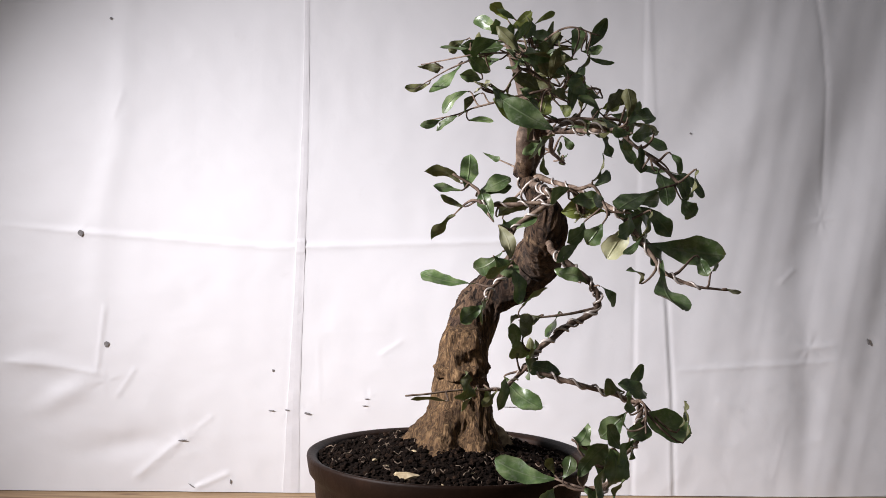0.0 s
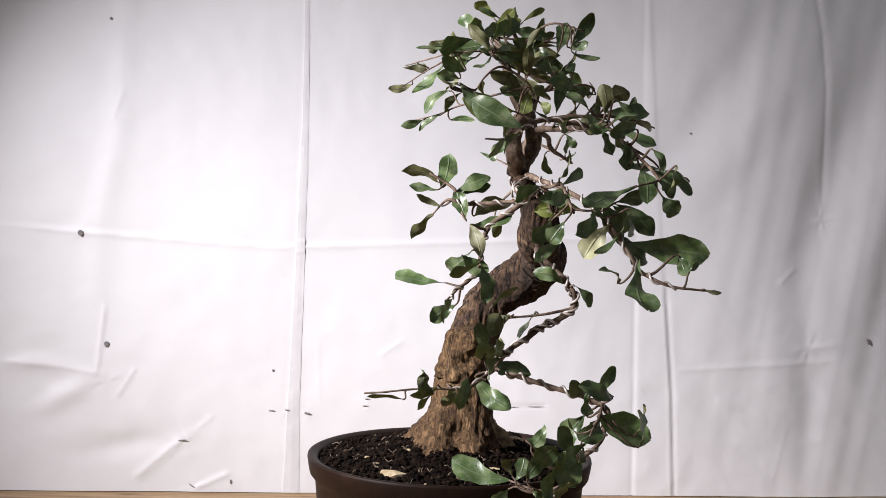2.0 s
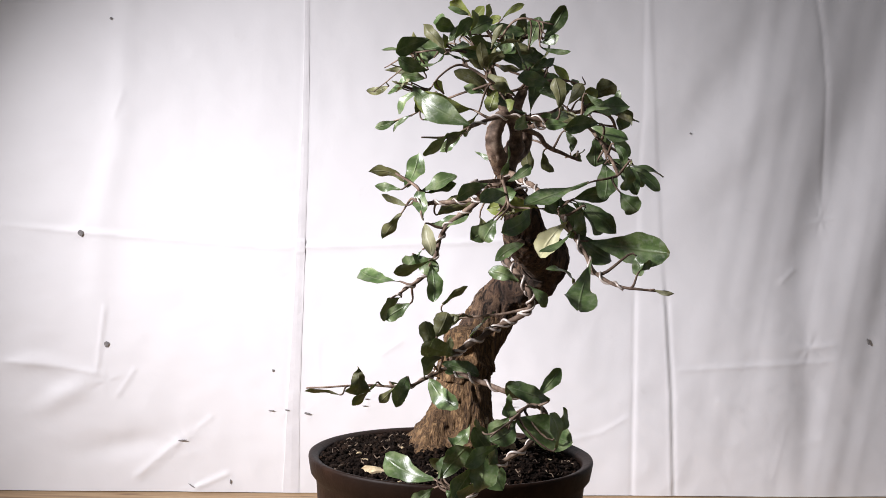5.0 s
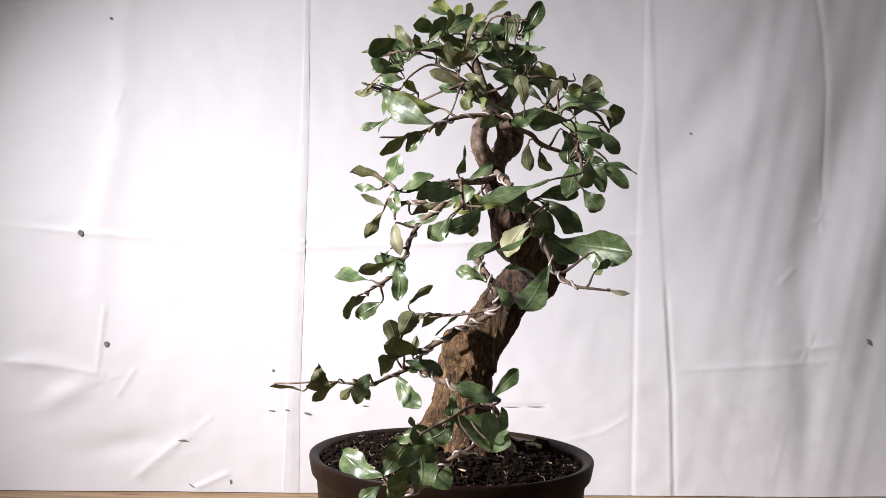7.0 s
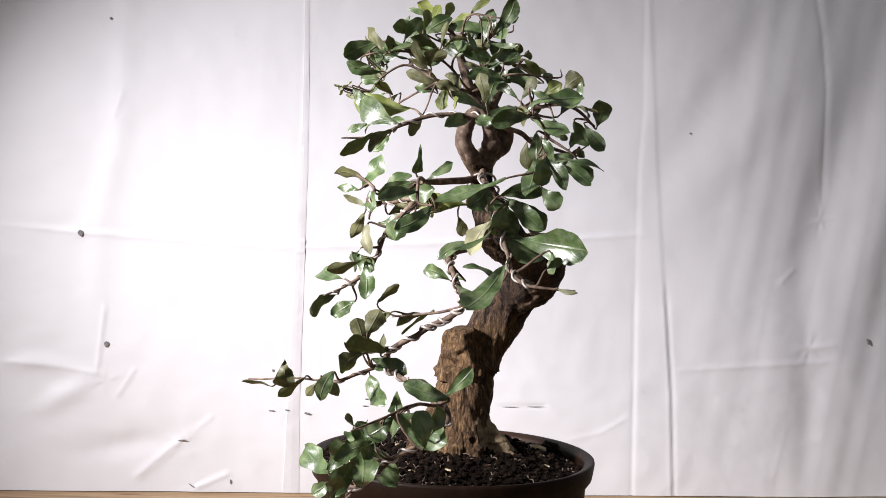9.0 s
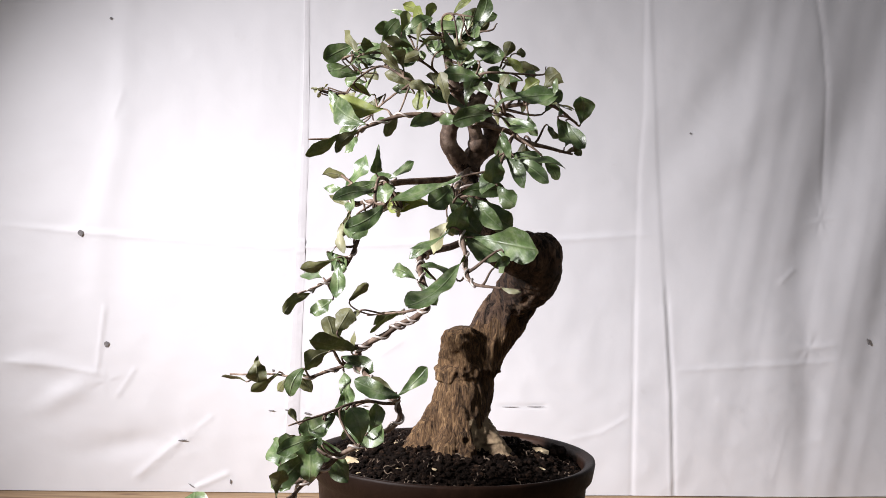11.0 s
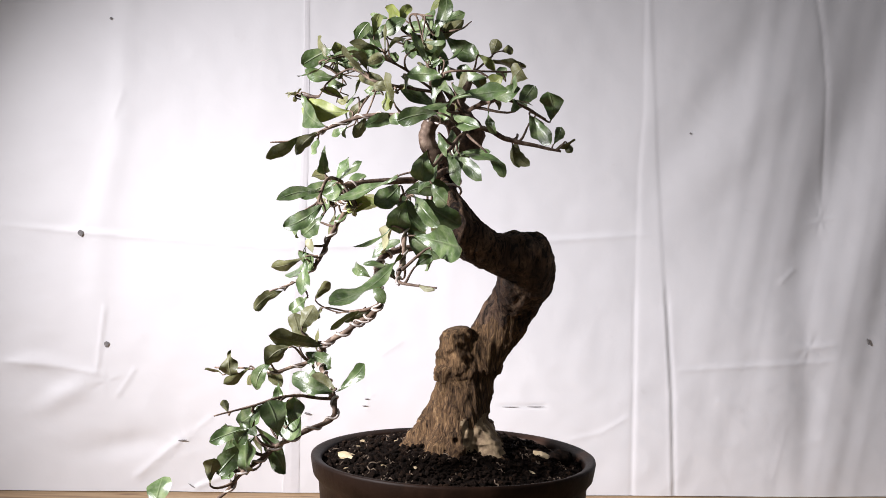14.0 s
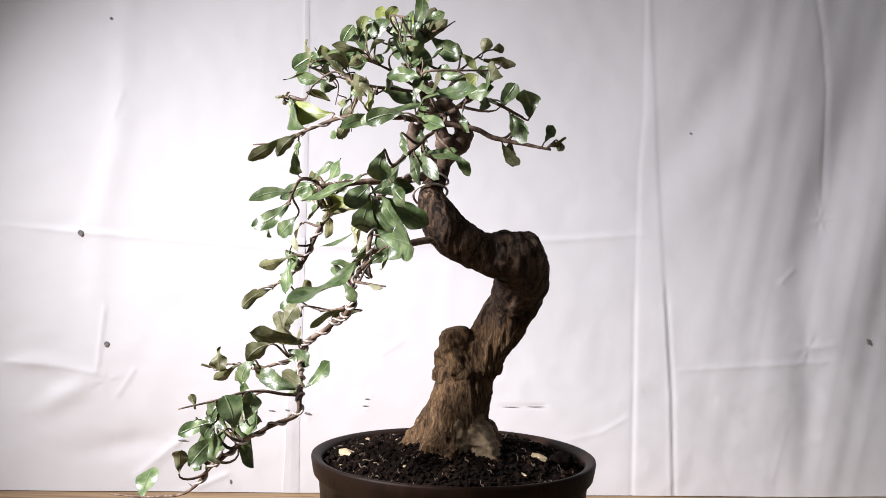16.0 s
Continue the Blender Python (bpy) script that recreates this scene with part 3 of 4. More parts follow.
def stem(kind, nodes):
    """A branch: an object whose mesh is filled by finish_stems(), once its leaves have grown their twigs."""
    pts, rad = glide([p for p, _ in nodes], [r for _, r in nodes], 9)
    rad = rad * (0.55 if kind.startswith('crown') else 0.82)
    k = np.array([[noise.noise(tuple(q * 60 + s)) for s in (0.0, 7.0, 13.0)] for q in pts])
    pts = pts + k * np.minimum(rad, 0.003)[:, None] * 0.9
    ob = new("branch", bpy.data.meshes.new("branch"))
    ob.parent = bonsai
    STEMS.append((ob, pts, rad, []))
    return ob


def leaf(branch, base, tip, width, normal, style):
    """A blade from base to tip, folded along its midrib, bent, with a wavy edge; and the twig that bears it."""
    base, tip, n = Vector(base), Vector(tip), Vector(normal)
    along = tip - base
    length = along.length
    width *= 1.06
    base = base - along * 0.03
    tip = tip + along * 0.03
    along = tip - base
    length = along.length
    along.normalize()
    side = n.cross(along).normalized()
    n = along.cross(side).normalized()
    r = leaf_rng
    fold, bend, wavy = r.uniform(0.05, 0.40), r.uniform(-0.22, 0.26), r.uniform(0.04, 0.15)
    widest, blunt, phase, twist = r.uniform(1.3, 2.3), r.uniform(0.50, 0.80), r.uniform(0, 6), r.uniform(-0.35, 0.35)
    sway, nick = r.uniform(-0.10, 0.10), r.uniform(0.04, 0.11)
    if style in "pP":
        fold, wavy = 0.5, 0.12
    rows, cols, thick = 14, 6, 0.00022
    verts, faces, index, uvs = [], [], [], []
    for layer in (1, -1):
        for i in range(rows + 1):
            s = i / rows
            half = 0.5 * width * max(0.0, math.sin(math.pi * min(1.0, (0.03 + 0.965 * s)) ** widest)) ** blunt
            if style in "tT":
                # a blade folded to a broad triangle
                half = 0.5 * width * min(1.0, s / 0.12) * (1 - s) ** 0.85
            for j in range(cols + 1):
                t = 2 * j / cols - 1
                y = t * half * (1 + nick * math.sin(9 * s + phase + 2 * t) + 0.6 * nick * math.sin(23 * s + 3 * phase - t))
                y += sway * length * 4 * s * (1 - s)
                z = fold * abs(y) - bend * length * (4 * s * (s - 1) + 0) * 0.5 - bend * length * s * s * 0.5
                z += wavy * width * abs(t) * math.sin(11 * s + phase + (2 if t > 0 else 0)) + twist * y * s
                edge = 0.15 if abs(t) == 1 or i in (0, rows) else 1.0
                verts.append((s * length, y, z + layer * thick * edge))
                uvs.append((s, 0.5 + 0.5 * t))
    size = (rows + 1) * (cols + 1)
    for layer in (0, 1):
        for i in range(rows):
            for j in range(cols):
                a = layer * size + i * (cols + 1) + j
                q = (a, a + cols + 1, a + cols + 2, a + 1)
                faces.append(q[::-1] if layer == 0 else q)
                index.append(layer)
    top, under = LEAF_STYLE[style]
    ob = mesh_object("leaf", verts, faces, [top, under], branch, {"Y": "yellow-green leaf", "p": "pale faded leaf", "P": "pale faded leaf"}.get(style, ""), True, index)
    layer = ob.data.uv_layers.new(name="blade")
    for loop in ob.data.loops:
        layer.data[loop.index].uv = uvs[loop.vertex_index]
    m = Matrix((along, side, n)).transposed().to_4x4()
    m.translation = base
    ob.matrix_local = m
    for o, pts, rad, twigs in STEMS:
        if o == branch:
            d = np.linalg.norm(pts - np.array(base), axis=1)
            k = int(np.argmin(d))
            k2 = max(0, k - int(1 + d[k] / 0.012))
            a, b = Vector(pts[k2]), base
            bow = (pts[min(k2 + 1, len(pts) - 1)] - pts[max(k2 - 1, 0)])
            bow = Vector(bow).normalized() * (b - a).length * 0.35
            c1, c2 = a + bow, b - along * (b - a).length * 0.3
            curve = [tuple(a * (1 - u) ** 3 + c1 * 3 * u * (1 - u) ** 2 + c2 * 3 * u * u * (1 - u) + (b + along * 0.001) * u ** 3) for u in np.linspace(0, 1, 8)]
            thin = min(0.0016, 0.0007 + 0.03 * (b - a).length)
            twigs.append((np.array(curve), np.linspace(min(thin, rad[k2]), 0.0006, 8)))

    return ob


def sprout(branch, first, last, count, size, styles, seed):
    """Smaller leaves that fill a branch between two shares of its length, turned outwards and up."""
    r = random.Random(seed)
    for o, pts, rad, _ in STEMS:
        if o == branch:
            for c in range(count):
                if c % 4 == 0:
                    # each tuft of four springs from one twig end
                    k = int(r.uniform(first, last) * (len(pts) - 1))
                    on = Vector(pts[k]) + Vector((r.uniform(-1, 1), r.uniform(-1, 1), r.uniform(-0.5, 1))) * 0.009
                way = Vector(pts[min(k + 3, len(pts) - 1)]) - Vector(pts[max(k - 3, 0)])
                way = way.normalized() * r.uniform(0.0, 0.8) + Vector((r.uniform(-1, 1), r.uniform(-1, 1), r.uniform(-0.45, 1.0)))
                way.normalize()
                length = size * r.uniform(0.5, 1.3)
                up = Vector((r.uniform(-0.9, 0.9), r.uniform(-0.9, 0.9), 0.8))
                leaf(branch, on + way * 0.003, on + way * (0.003 + length), length * r.uniform(0.23, 0.38), up, r.choice(styles))


def trunk_wire(first, last, pitch, gauge, phase, parent):
    """A wire wound loosely round the upper trunk."""
    pts, rad = glide([p for p, _ in TRUNK], [r for _, r in TRUNK], 22)
    p, r = pts[int(first * len(pts)):int(last * len(pts))], rad[int(first * len(pts)):int(last * len(pts))]
    way = np.concatenate([[0], np.cumsum(np.linalg.norm(np.diff(p, axis=0), axis=1))])
    fine = np.linspace(0, way[-1], int(way[-1] / pitch * 18))
    p = np.array([np.interp(fine, way, p[:, k]) for k in range(3)]).T
    r = np.interp(fine, way, r)
    _, a, b = frames_along(p)
    w = fine / pitch * 2 * math.pi + phase
    q = p + (a * np.cos(w)[:, None] + b * np.sin(w)[:, None]) * (r * 1.05 + 0.0012 + 0.0008 * np.sin(fine * 130 + phase))[:, None]
    v, f = tube(q, np.full(len(q), gauge), 7)
    return mesh_object("wire", v, f, [WIRE], parent, "brownish aluminium training wire")


def wire(branch, first, last, pitch=0.0085, gauge=0.00095, phase=0.0):
    """A wire wound round a branch, from one share of its length to another."""
    for o, pts, rad, _ in STEMS:
        if o == branch:
            n = len(pts)
            i0, i1 = int(first * (n - 1)), int(last * (n - 1))
            p, r = pts[i0:i1 + 1], rad[i0:i1 + 1]
            way = np.concatenate([[0], np.cumsum(np.linalg.norm(np.diff(p, axis=0), axis=1))])
            fine = np.linspace(0, way[-1], max(8, int(way[-1] / pitch * 12)))
            p = np.array([np.interp(fine, way, p[:, k]) for k in range(3)]).T
            r = np.interp(fine, way, r)
            _, a, b = frames_along(p)
            w = fine / pitch * 2 * math.pi + phase + 0.6 * np.sin(fine * 90)
            loose = 1 + 0.18 * np.sin(fine * 150 + phase)
            q = p + (a * np.cos(w)[:, None] + b * np.sin(w)[:, None]) * ((r + gauge * 0.8) * np.maximum(loose, 0.95))[:, None]
            v, f = tube(q, np.full(len(q), gauge), 6)
            mesh_object("wire", v, f, [WIRE], branch, "brownish aluminium training wire")


def finish_stems():
    for ob, pts, rad, twigs in STEMS:
        v, f = tube(pts, rad, 10, lambda i, w, c: 1 + 0.22 * noise.noise(tuple(c * 170)))
        for curve, thick in twigs:
            mesh_object("twig", *tube(curve, thick, 5), [TWIG], ob)
        me = ob.data
        me.from_pydata([tuple(q) for q in v], [], f)
        me.materials.append(TWIG)
        me.polygons.foreach_set("use_smooth", [True] * len(me.polygons))
        me.update()
        tagged(ob, "thin brown branch bent with wire")


low = stem('low', [((0.0768, -0.0367, 0.3302), 0.0039), ((0.0803, -0.1081, 0.3161), 0.0030), ((0.1015, -0.1295, 0.2971), 0.0026), ((0.1068, -0.1286, 0.2789), 0.0025), ((0.0831, -0.1338, 0.2640), 0.0025), ((0.0605, -0.1485, 0.2471), 0.0024), ((0.0518, -0.1519, 0.2344), 0.0021)])
leaf(low, (0.0953, -0.1114, 0.2972), (0.0771, -0.1098, 0.3066), 0.0070, (-0.00, -0.99, 0.16), 'g')
leaf(low, (0.0524, -0.1538, 0.2417), (0.0548, -0.1551, 0.2570), 0.0057, (0.03, 1.00, 0.08), 'o')
leaf(low, (0.0933, -0.1053, 0.3250), (0.0776, -0.1217, 0.3129), 0.0087, (0.36, -0.75, 0.55), 'g')
leaf(low, (0.0578, -0.1513, 0.2453), (0.0548, -0.1918, 0.2527), 0.0140, (-0.83, 0.16, 0.54), 'o')
leaf(low, (0.0978, -0.1316, 0.2971), (0.0781, -0.1384, 0.3045), 0.0101, (0.35, -0.93, 0.08), 'g')
leaf(low, (0.1069, -0.1386, 0.2955), (0.1197, -0.1339, 0.2809), 0.0087, (0.43, -0.90, 0.09), 'g')
leaf(low, (0.0563, -0.1536, 0.2453), (0.0415, -0.1722, 0.2512), 0.0134, (-1.76, 1.97, 0.20), 'o')
leaf(low, (0.0487, -0.1647, 0.2584), (0.0545, -0.1581, 0.2742), 0.0134, (-1.37, 1.49, -0.01), 'o')
front = stem('front', [((0.0518, -0.1519, 0.2344), 0.0017), ((0.0342, -0.1804, 0.2236), 0.0013), ((0.0085, -0.1917, 0.2237), 0.0009), ((-0.0326, -0.2038, 0.2200), 0.0008)])
leaf(front, (-0.0050, -0.2068, 0.2178), (-0.0281, -0.2120, 0.2203), 0.0058, (-0.08, 0.69, 0.72), 'o')
leaf(front, (0.0380, -0.1493, 0.2267), (0.0637, -0.1597, 0.2075), 0.0139, (-0.18, -0.94, 0.28), 'g')
leaf(front, (0.0516, -0.1611, 0.2392), (0.0763, -0.1520, 0.2313), 0.0114, (0.35, -0.94, 0.01), 'g')
leaf(front, (0.0157, -0.1925, 0.2261), (0.0060, -0.2087, 0.2120), 0.0080, (-0.89, 0.17, 0.42), 'o')
leaf(front, (0.0580, -0.1788, 0.2444), (0.0503, -0.1932, 0.2327), 0.0133, (-0.92, 0.36, 0.16), 'o')
leaf(front, (0.0212, -0.1816, 0.2255), (0.0281, -0.1714, 0.2116), 0.0096, (-0.91, 0.37, -0.18), 'o')
leaf(front, (0.0448, -0.1647, 0.2436), (0.0416, -0.1690, 0.2675), 0.0134, (-1.39, 1.48, 0.18), 'o')
leaf(front, (0.0356, -0.1848, 0.2302), (0.0321, -0.1938, 0.2114), 0.0107, (0.61, -0.75, 0.24), 'g')
leaf(front, (0.0297, -0.1931, 0.2241), (0.0206, -0.1962, 0.2129), 0.0067, (-0.43, 0.90, 0.10), 'o')
leaf(front, (0.0070, -0.2040, 0.2183), (0.0086, -0.2067, 0.2373), 0.0198, (-1.82, 1.77, 0.18), 't')
cascade = stem('cascade', [((0.0518, -0.1519, 0.2344), 0.0021), ((0.1260, -0.1735, 0.2159), 0.0021), ((0.1300, -0.1774, 0.2030), 0.0020), ((0.1267, -0.1975, 0.1936), 0.0019), ((0.1115, -0.2105, 0.1819), 0.0018), ((0.0985, -0.2269, 0.1647), 0.0016), ((0.0836, -0.2393, 0.1452), 0.0013), ((0.0423, -0.2586, 0.1319), 0.0010), ((0.0027, -0.2846, 0.1269), 0.0007)])
leaf(cascade, (0.0697, -0.2024, 0.1688), (0.0629, -0.2059, 0.1810), 0.0064, (-0.20, 0.97, 0.17), 'o')
leaf(cascade, (0.0798, -0.2150, 0.1947), (0.1095, -0.1999, 0.1650), 0.0152, (0.61, -0.75, 0.23), 'g')
leaf(cascade, (0.0679, -0.2132, 0.1693), (0.0301, -0.2033, 0.1787), 0.0147, (-0.18, -0.95, 0.27), 'g')
leaf(cascade, (0.0726, -0.2185, 0.1708), (0.0777, -0.2173, 0.1855), 0.0096, (-0.08, -0.99, 0.11), 'g')
leaf(cascade, (0.0822, -0.2185, 0.1937), (0.0899, -0.2073, 0.2053), 0.0134, (0.20, -0.77, 0.61), 'T')
leaf(cascade, (0.1224, -0.1707, 0.2198), (0.1354, -0.1547, 0.2390), 0.0097, (0.76, -1.13, 0.37), 'g')
leaf(cascade, (0.1041, -0.2188, 0.1905), (0.0915, -0.2404, 0.1648), 0.0142, (0.87, -0.50, -0.01), 'g')
leaf(cascade, (0.1012, -0.2496, 0.1609), (0.1062, -0.2496, 0.1784), 0.0112, (-0.92, 0.30, 0.26), 'o')
leaf(cascade, (0.0635, -0.1515, 0.2352), (0.0551, -0.1621, 0.2326), 0.0048, (0.75, -0.64, 0.18), 'g')
leaf(cascade, (0.1210, -0.1692, 0.2223), (0.1049, -0.1788, 0.2297), 0.0114, (-0.58, 1.51, 0.03), 'o')
leaf(cascade, (0.0811, -0.2330, 0.1764), (0.0973, -0.2341, 0.1979), 0.0142, (0.28, -0.92, -0.26), 'g')
leaf(cascade, (0.0994, -0.2236, 0.1644), (0.1044, -0.2285, 0.1912), 0.0178, (0.51, -0.82, -0.25), 'g')
leaf(cascade, (0.1110, -0.2224, 0.1915), (0.0991, -0.2265, 0.2077), 0.0128, (0.54, -0.82, 0.19), 'g')
leaf(cascade, (0.0679, -0.2129, 0.1634), (0.0582, -0.2248, 0.1550), 0.0100, (0.58, -1.41, 0.43), 'g')
leaf(cascade, (0.0848, -0.2347, 0.1694), (0.0919, -0.2332, 0.1612), 0.0100, (0.51, -0.81, 0.30), 'g')
side = stem('side', [((0.1260, -0.1735, 0.2159), 0.0015), ((0.1268, -0.2053, 0.2198), 0.0012), ((0.1243, -0.2274, 0.2145), 0.0010), ((0.1190, -0.2538, 0.2084), 0.0006)])
leaf(side, (0.1161, -0.2035, 0.2124), (0.1008, -0.1958, 0.1941), 0.0144, (-0.34, -0.93, -0.11), 'g')
leaf(side, (0.1346, -0.1784, 0.2219), (0.1146, -0.1988, 0.2320), 0.0118, (0.75, -0.61, 0.25), 'g')
leaf(side, (0.1514, -0.2235, 0.1992), (0.1503, -0.2297, 0.2205), 0.0161, (0.96, -0.27, -0.03), 'g')
leaf(side, (0.1493, -0.2158, 0.2044), (0.1539, -0.2135, 0.2226), 0.0115, (0.90, -0.41, -0.18), 'g')
leaf(side, (0.1171, -0.2283, 0.1990), (0.1024, -0.2499, 0.1886), 0.0096, (0.74, -0.63, 0.25), 'g')
leaf(side, (0.1140, -0.2277, 0.1981), (0.1139, -0.2358, 0.1885), 0.0094, (0.94, -0.27, 0.22), 'g')
leaf(side, (0.1101, -0.2413, 0.2080), (0.1057, -0.2437, 0.2161), 0.0052, (-0.87, 0.35, -0.36), 'o')
leaf(side, (0.1173, -0.2108, 0.2133), (0.1161, -0.2091, 0.2277), 0.0112, (1.15, -1.11, 0.27), 'T')
leaf(side, (0.1254, -0.2233, 0.2141), (0.1144, -0.2353, 0.2023), 0.0132, (0.58, -0.77, 0.24), 'g')
leaf(side, (0.1247, -0.2222, 0.2146), (0.1553, -0.2071, 0.2000), 0.0203, (0.50, -0.85, 0.18), 'g')
right = stem('right', [((0.0595, -0.0427, 0.3848), 0.0039), ((0.0861, -0.0792, 0.3744), 0.0024), ((0.1058, -0.1030, 0.3629), 0.0023), ((0.1241, -0.1217, 0.3492), 0.0022), ((0.1450, -0.1314, 0.3215), 0.0020), ((0.1567, -0.1414, 0.3054), 0.0017), ((0.1782, -0.1524, 0.2972), 0.0013), ((0.2067, -0.1427, 0.2948), 0.0007)])
leaf(right, (0.1819, -0.1322, 0.3190), (0.1871, -0.1368, 0.3051), 0.0091, (-0.27, -0.94, 0.21), 'g')
leaf(right, (0.0372, -0.0188, 0.3989), (0.0228, -0.0156, 0.4053), 0.0059, (-0.22, -0.98, 0.00), 'T')
leaf(right, (0.1320, -0.1276, 0.3408), (0.1139, -0.1316, 0.3168), 0.0168, (0.02, -0.99, 0.15), 'p')
leaf(right, (0.1481, -0.1246, 0.3282), (0.2017, -0.1192, 0.3212), 0.0224, (0.10, -0.99, -0.05), 'g')
leaf(right, (0.1247, -0.1268, 0.3637), (0.1185, -0.1416, 0.3503), 0.0148, (0.92, -0.38, -0.01), 'g')
leaf(right, (0.1452, -0.1315, 0.3519), (0.1367, -0.1327, 0.3302), 0.0164, (0.83, -0.48, -0.30), 'g')
leaf(right, (0.1374, -0.1273, 0.3583), (0.1569, -0.1054, 0.3610), 0.0118, (0.75, -0.66, -0.09), 'g')
leaf(right, (0.1332, -0.1184, 0.3558), (0.1536, -0.0937, 0.3373), 0.0159, (0.79, -0.61, 0.05), 'g')
leaf(right, (0.1374, -0.1252, 0.3312), (0.1611, -0.1095, 0.3157), 0.0172, (0.63, -0.75, 0.21), 'g')
leaf(right, (0.1523, -0.1395, 0.3138), (0.1548, -0.1880, 0.2787), 0.0204, (0.37, -0.83, 0.95), 'g')
leaf(right, (0.1382, -0.1311, 0.2984), (0.1271, -0.1518, 0.3104), 0.0089, (0.75, -0.02, 0.66), 'g')
leaf(right, (0.1114, -0.1293, 0.3507), (0.0791, -0.1456, 0.3493), 0.0144, (0.45, -0.89, -0.09), 'Y')
leaf(right, (0.1383, -0.1393, 0.3342), (0.1200, -0.1561, 0.3180), 0.0060, (0.25, -0.80, 0.55), 'g')
leaf(right, (0.1869, -0.1469, 0.3080), (0.1940, -0.1394, 0.3148), 0.0065, (0.78, -0.62, -0.12), 'g')
leaf(right, (0.1256, -0.1266, 0.3575), (0.1413, -0.1146, 0.3313), 0.0164, (0.49, -0.87, -0.11), 'g')
leaf(right, (0.1358, -0.1201, 0.3566), (0.1644, -0.1189, 0.3354), 0.0130, (0.16, -0.97, 0.17), 'g')
leaf(right, (0.1975, -0.1499, 0.2964), (0.2099, -0.1461, 0.2942), 0.0032, (0.28, -0.96, -0.06), 'p')
middle = stem('middle', [((0.0628, -0.0468, 0.3770), 0.0039), ((0.0639, -0.1486, 0.3643), 0.0026), ((0.0681, -0.1354, 0.3568), 0.0025), ((0.0430, -0.1354, 0.3360), 0.0021), ((0.0361, -0.1508, 0.3042), 0.0017), ((0.0245, -0.1609, 0.2912), 0.0013), ((0.0186, -0.1797, 0.2837), 0.0007)])
leaf(middle, (0.0213, -0.1489, 0.2792), (0.0042, -0.1531, 0.2674), 0.0115, (0.15, -0.98, 0.13), 'g')
leaf(middle, (0.0318, -0.1355, 0.3389), (0.0589, -0.1324, 0.3456), 0.0096, (0.10, -1.49, 0.50), 'g')
leaf(middle, (0.0305, -0.1472, 0.3373), (0.0390, -0.1558, 0.3160), 0.0103, (-0.12, -0.94, 0.33), 'p')
leaf(middle, (0.0328, -0.1566, 0.3191), (0.0125, -0.1444, 0.3057), 0.0128, (-0.36, -0.89, -0.26), 'g')
leaf(middle, (0.0273, -0.1594, 0.3153), (0.0442, -0.1532, 0.3043), 0.0122, (0.26, -0.96, -0.14), 'g')
leaf(middle, (0.0137, -0.1526, 0.2956), (-0.0250, -0.1363, 0.3016), 0.0144, (-0.15, -0.64, 0.75), 'g')
leaf(middle, (0.0393, -0.1596, 0.3115), (0.0222, -0.1792, 0.3021), 0.0094, (-0.78, 0.53, 0.32), 'o')
leaf(middle, (0.0223, -0.1686, 0.2846), (0.0175, -0.1903, 0.2703), 0.0090, (-0.95, -0.00, 0.32), 'o')
leaf(middle, (0.0390, -0.0475, 0.3473), (0.0405, -0.0428, 0.3312), 0.0093, (-0.52, 0.83, 0.19), 'o')
leaf(middle, (0.0408, -0.1598, 0.3086), (0.0454, -0.1639, 0.2829), 0.0115, (0.81, -1.39, 0.08), 'g')
middle_left = stem('middle_left', [((0.0681, -0.1354, 0.3568), 0.0020), ((0.0296, -0.1290, 0.3539), 0.0019), ((0.0167, -0.1327, 0.3555), 0.0017), ((0.0146, -0.1241, 0.3662), 0.0015), ((-0.0041, -0.1238, 0.3771), 0.0011)])
leaf(middle_left, (0.0025, -0.1284, 0.3644), (-0.0181, -0.1284, 0.3665), 0.0070, (0.04, -0.93, 0.36), 'g')
leaf(middle_left, (-0.0022, -0.1159, 0.3465), (-0.0195, -0.1111, 0.3284), 0.0087, (-0.47, 0.63, 0.62), 'o')
leaf(middle_left, (0.0045, -0.1224, 0.3528), (-0.0129, -0.1273, 0.3607), 0.0051, (-0.22, 0.97, 0.12), 'o')
leaf(middle_left, (0.0056, -0.1260, 0.3676), (0.0084, -0.1096, 0.3920), 0.0138, (0.15, -0.83, 0.54), 'g')
leaf(middle_left, (0.0018, -0.1203, 0.3709), (-0.0247, -0.1258, 0.3794), 0.0096, (0.14, 0.57, 0.81), 'o')
leaf(middle_left, (0.0149, -0.1189, 0.3614), (0.0393, -0.1122, 0.3776), 0.0133, (-0.17, -0.79, 0.59), 'g')
leaf(middle_left, (0.0204, -0.1184, 0.3629), (0.0408, -0.1122, 0.3694), 0.0076, (0.06, -0.81, 0.59), 'g')
leaf(middle_left, (0.0269, -0.1417, 0.3419), (0.0183, -0.1295, 0.3617), 0.0114, (-0.18, -0.87, 0.46), 'g')
leaf(middle_left, (0.0309, -0.1229, 0.3457), (0.0546, -0.1030, 0.3567), 0.0112, (-0.68, 0.72, 0.15), 'o')
inner = stem('inner', [((0.0639, -0.1486, 0.3643), 0.0021), ((0.0872, -0.1537, 0.3661), 0.0017), ((0.0963, -0.1694, 0.3674), 0.0015), ((0.1054, -0.1804, 0.3462), 0.0011)])
leaf(inner, (0.0808, -0.1661, 0.3576), (0.1009, -0.1569, 0.3606), 0.0121, (0.42, -0.91, 0.00), 'g')
leaf(inner, (0.0992, -0.1905, 0.3400), (0.0894, -0.1888, 0.3259), 0.0127, (-0.09, -0.99, -0.06), 'g')
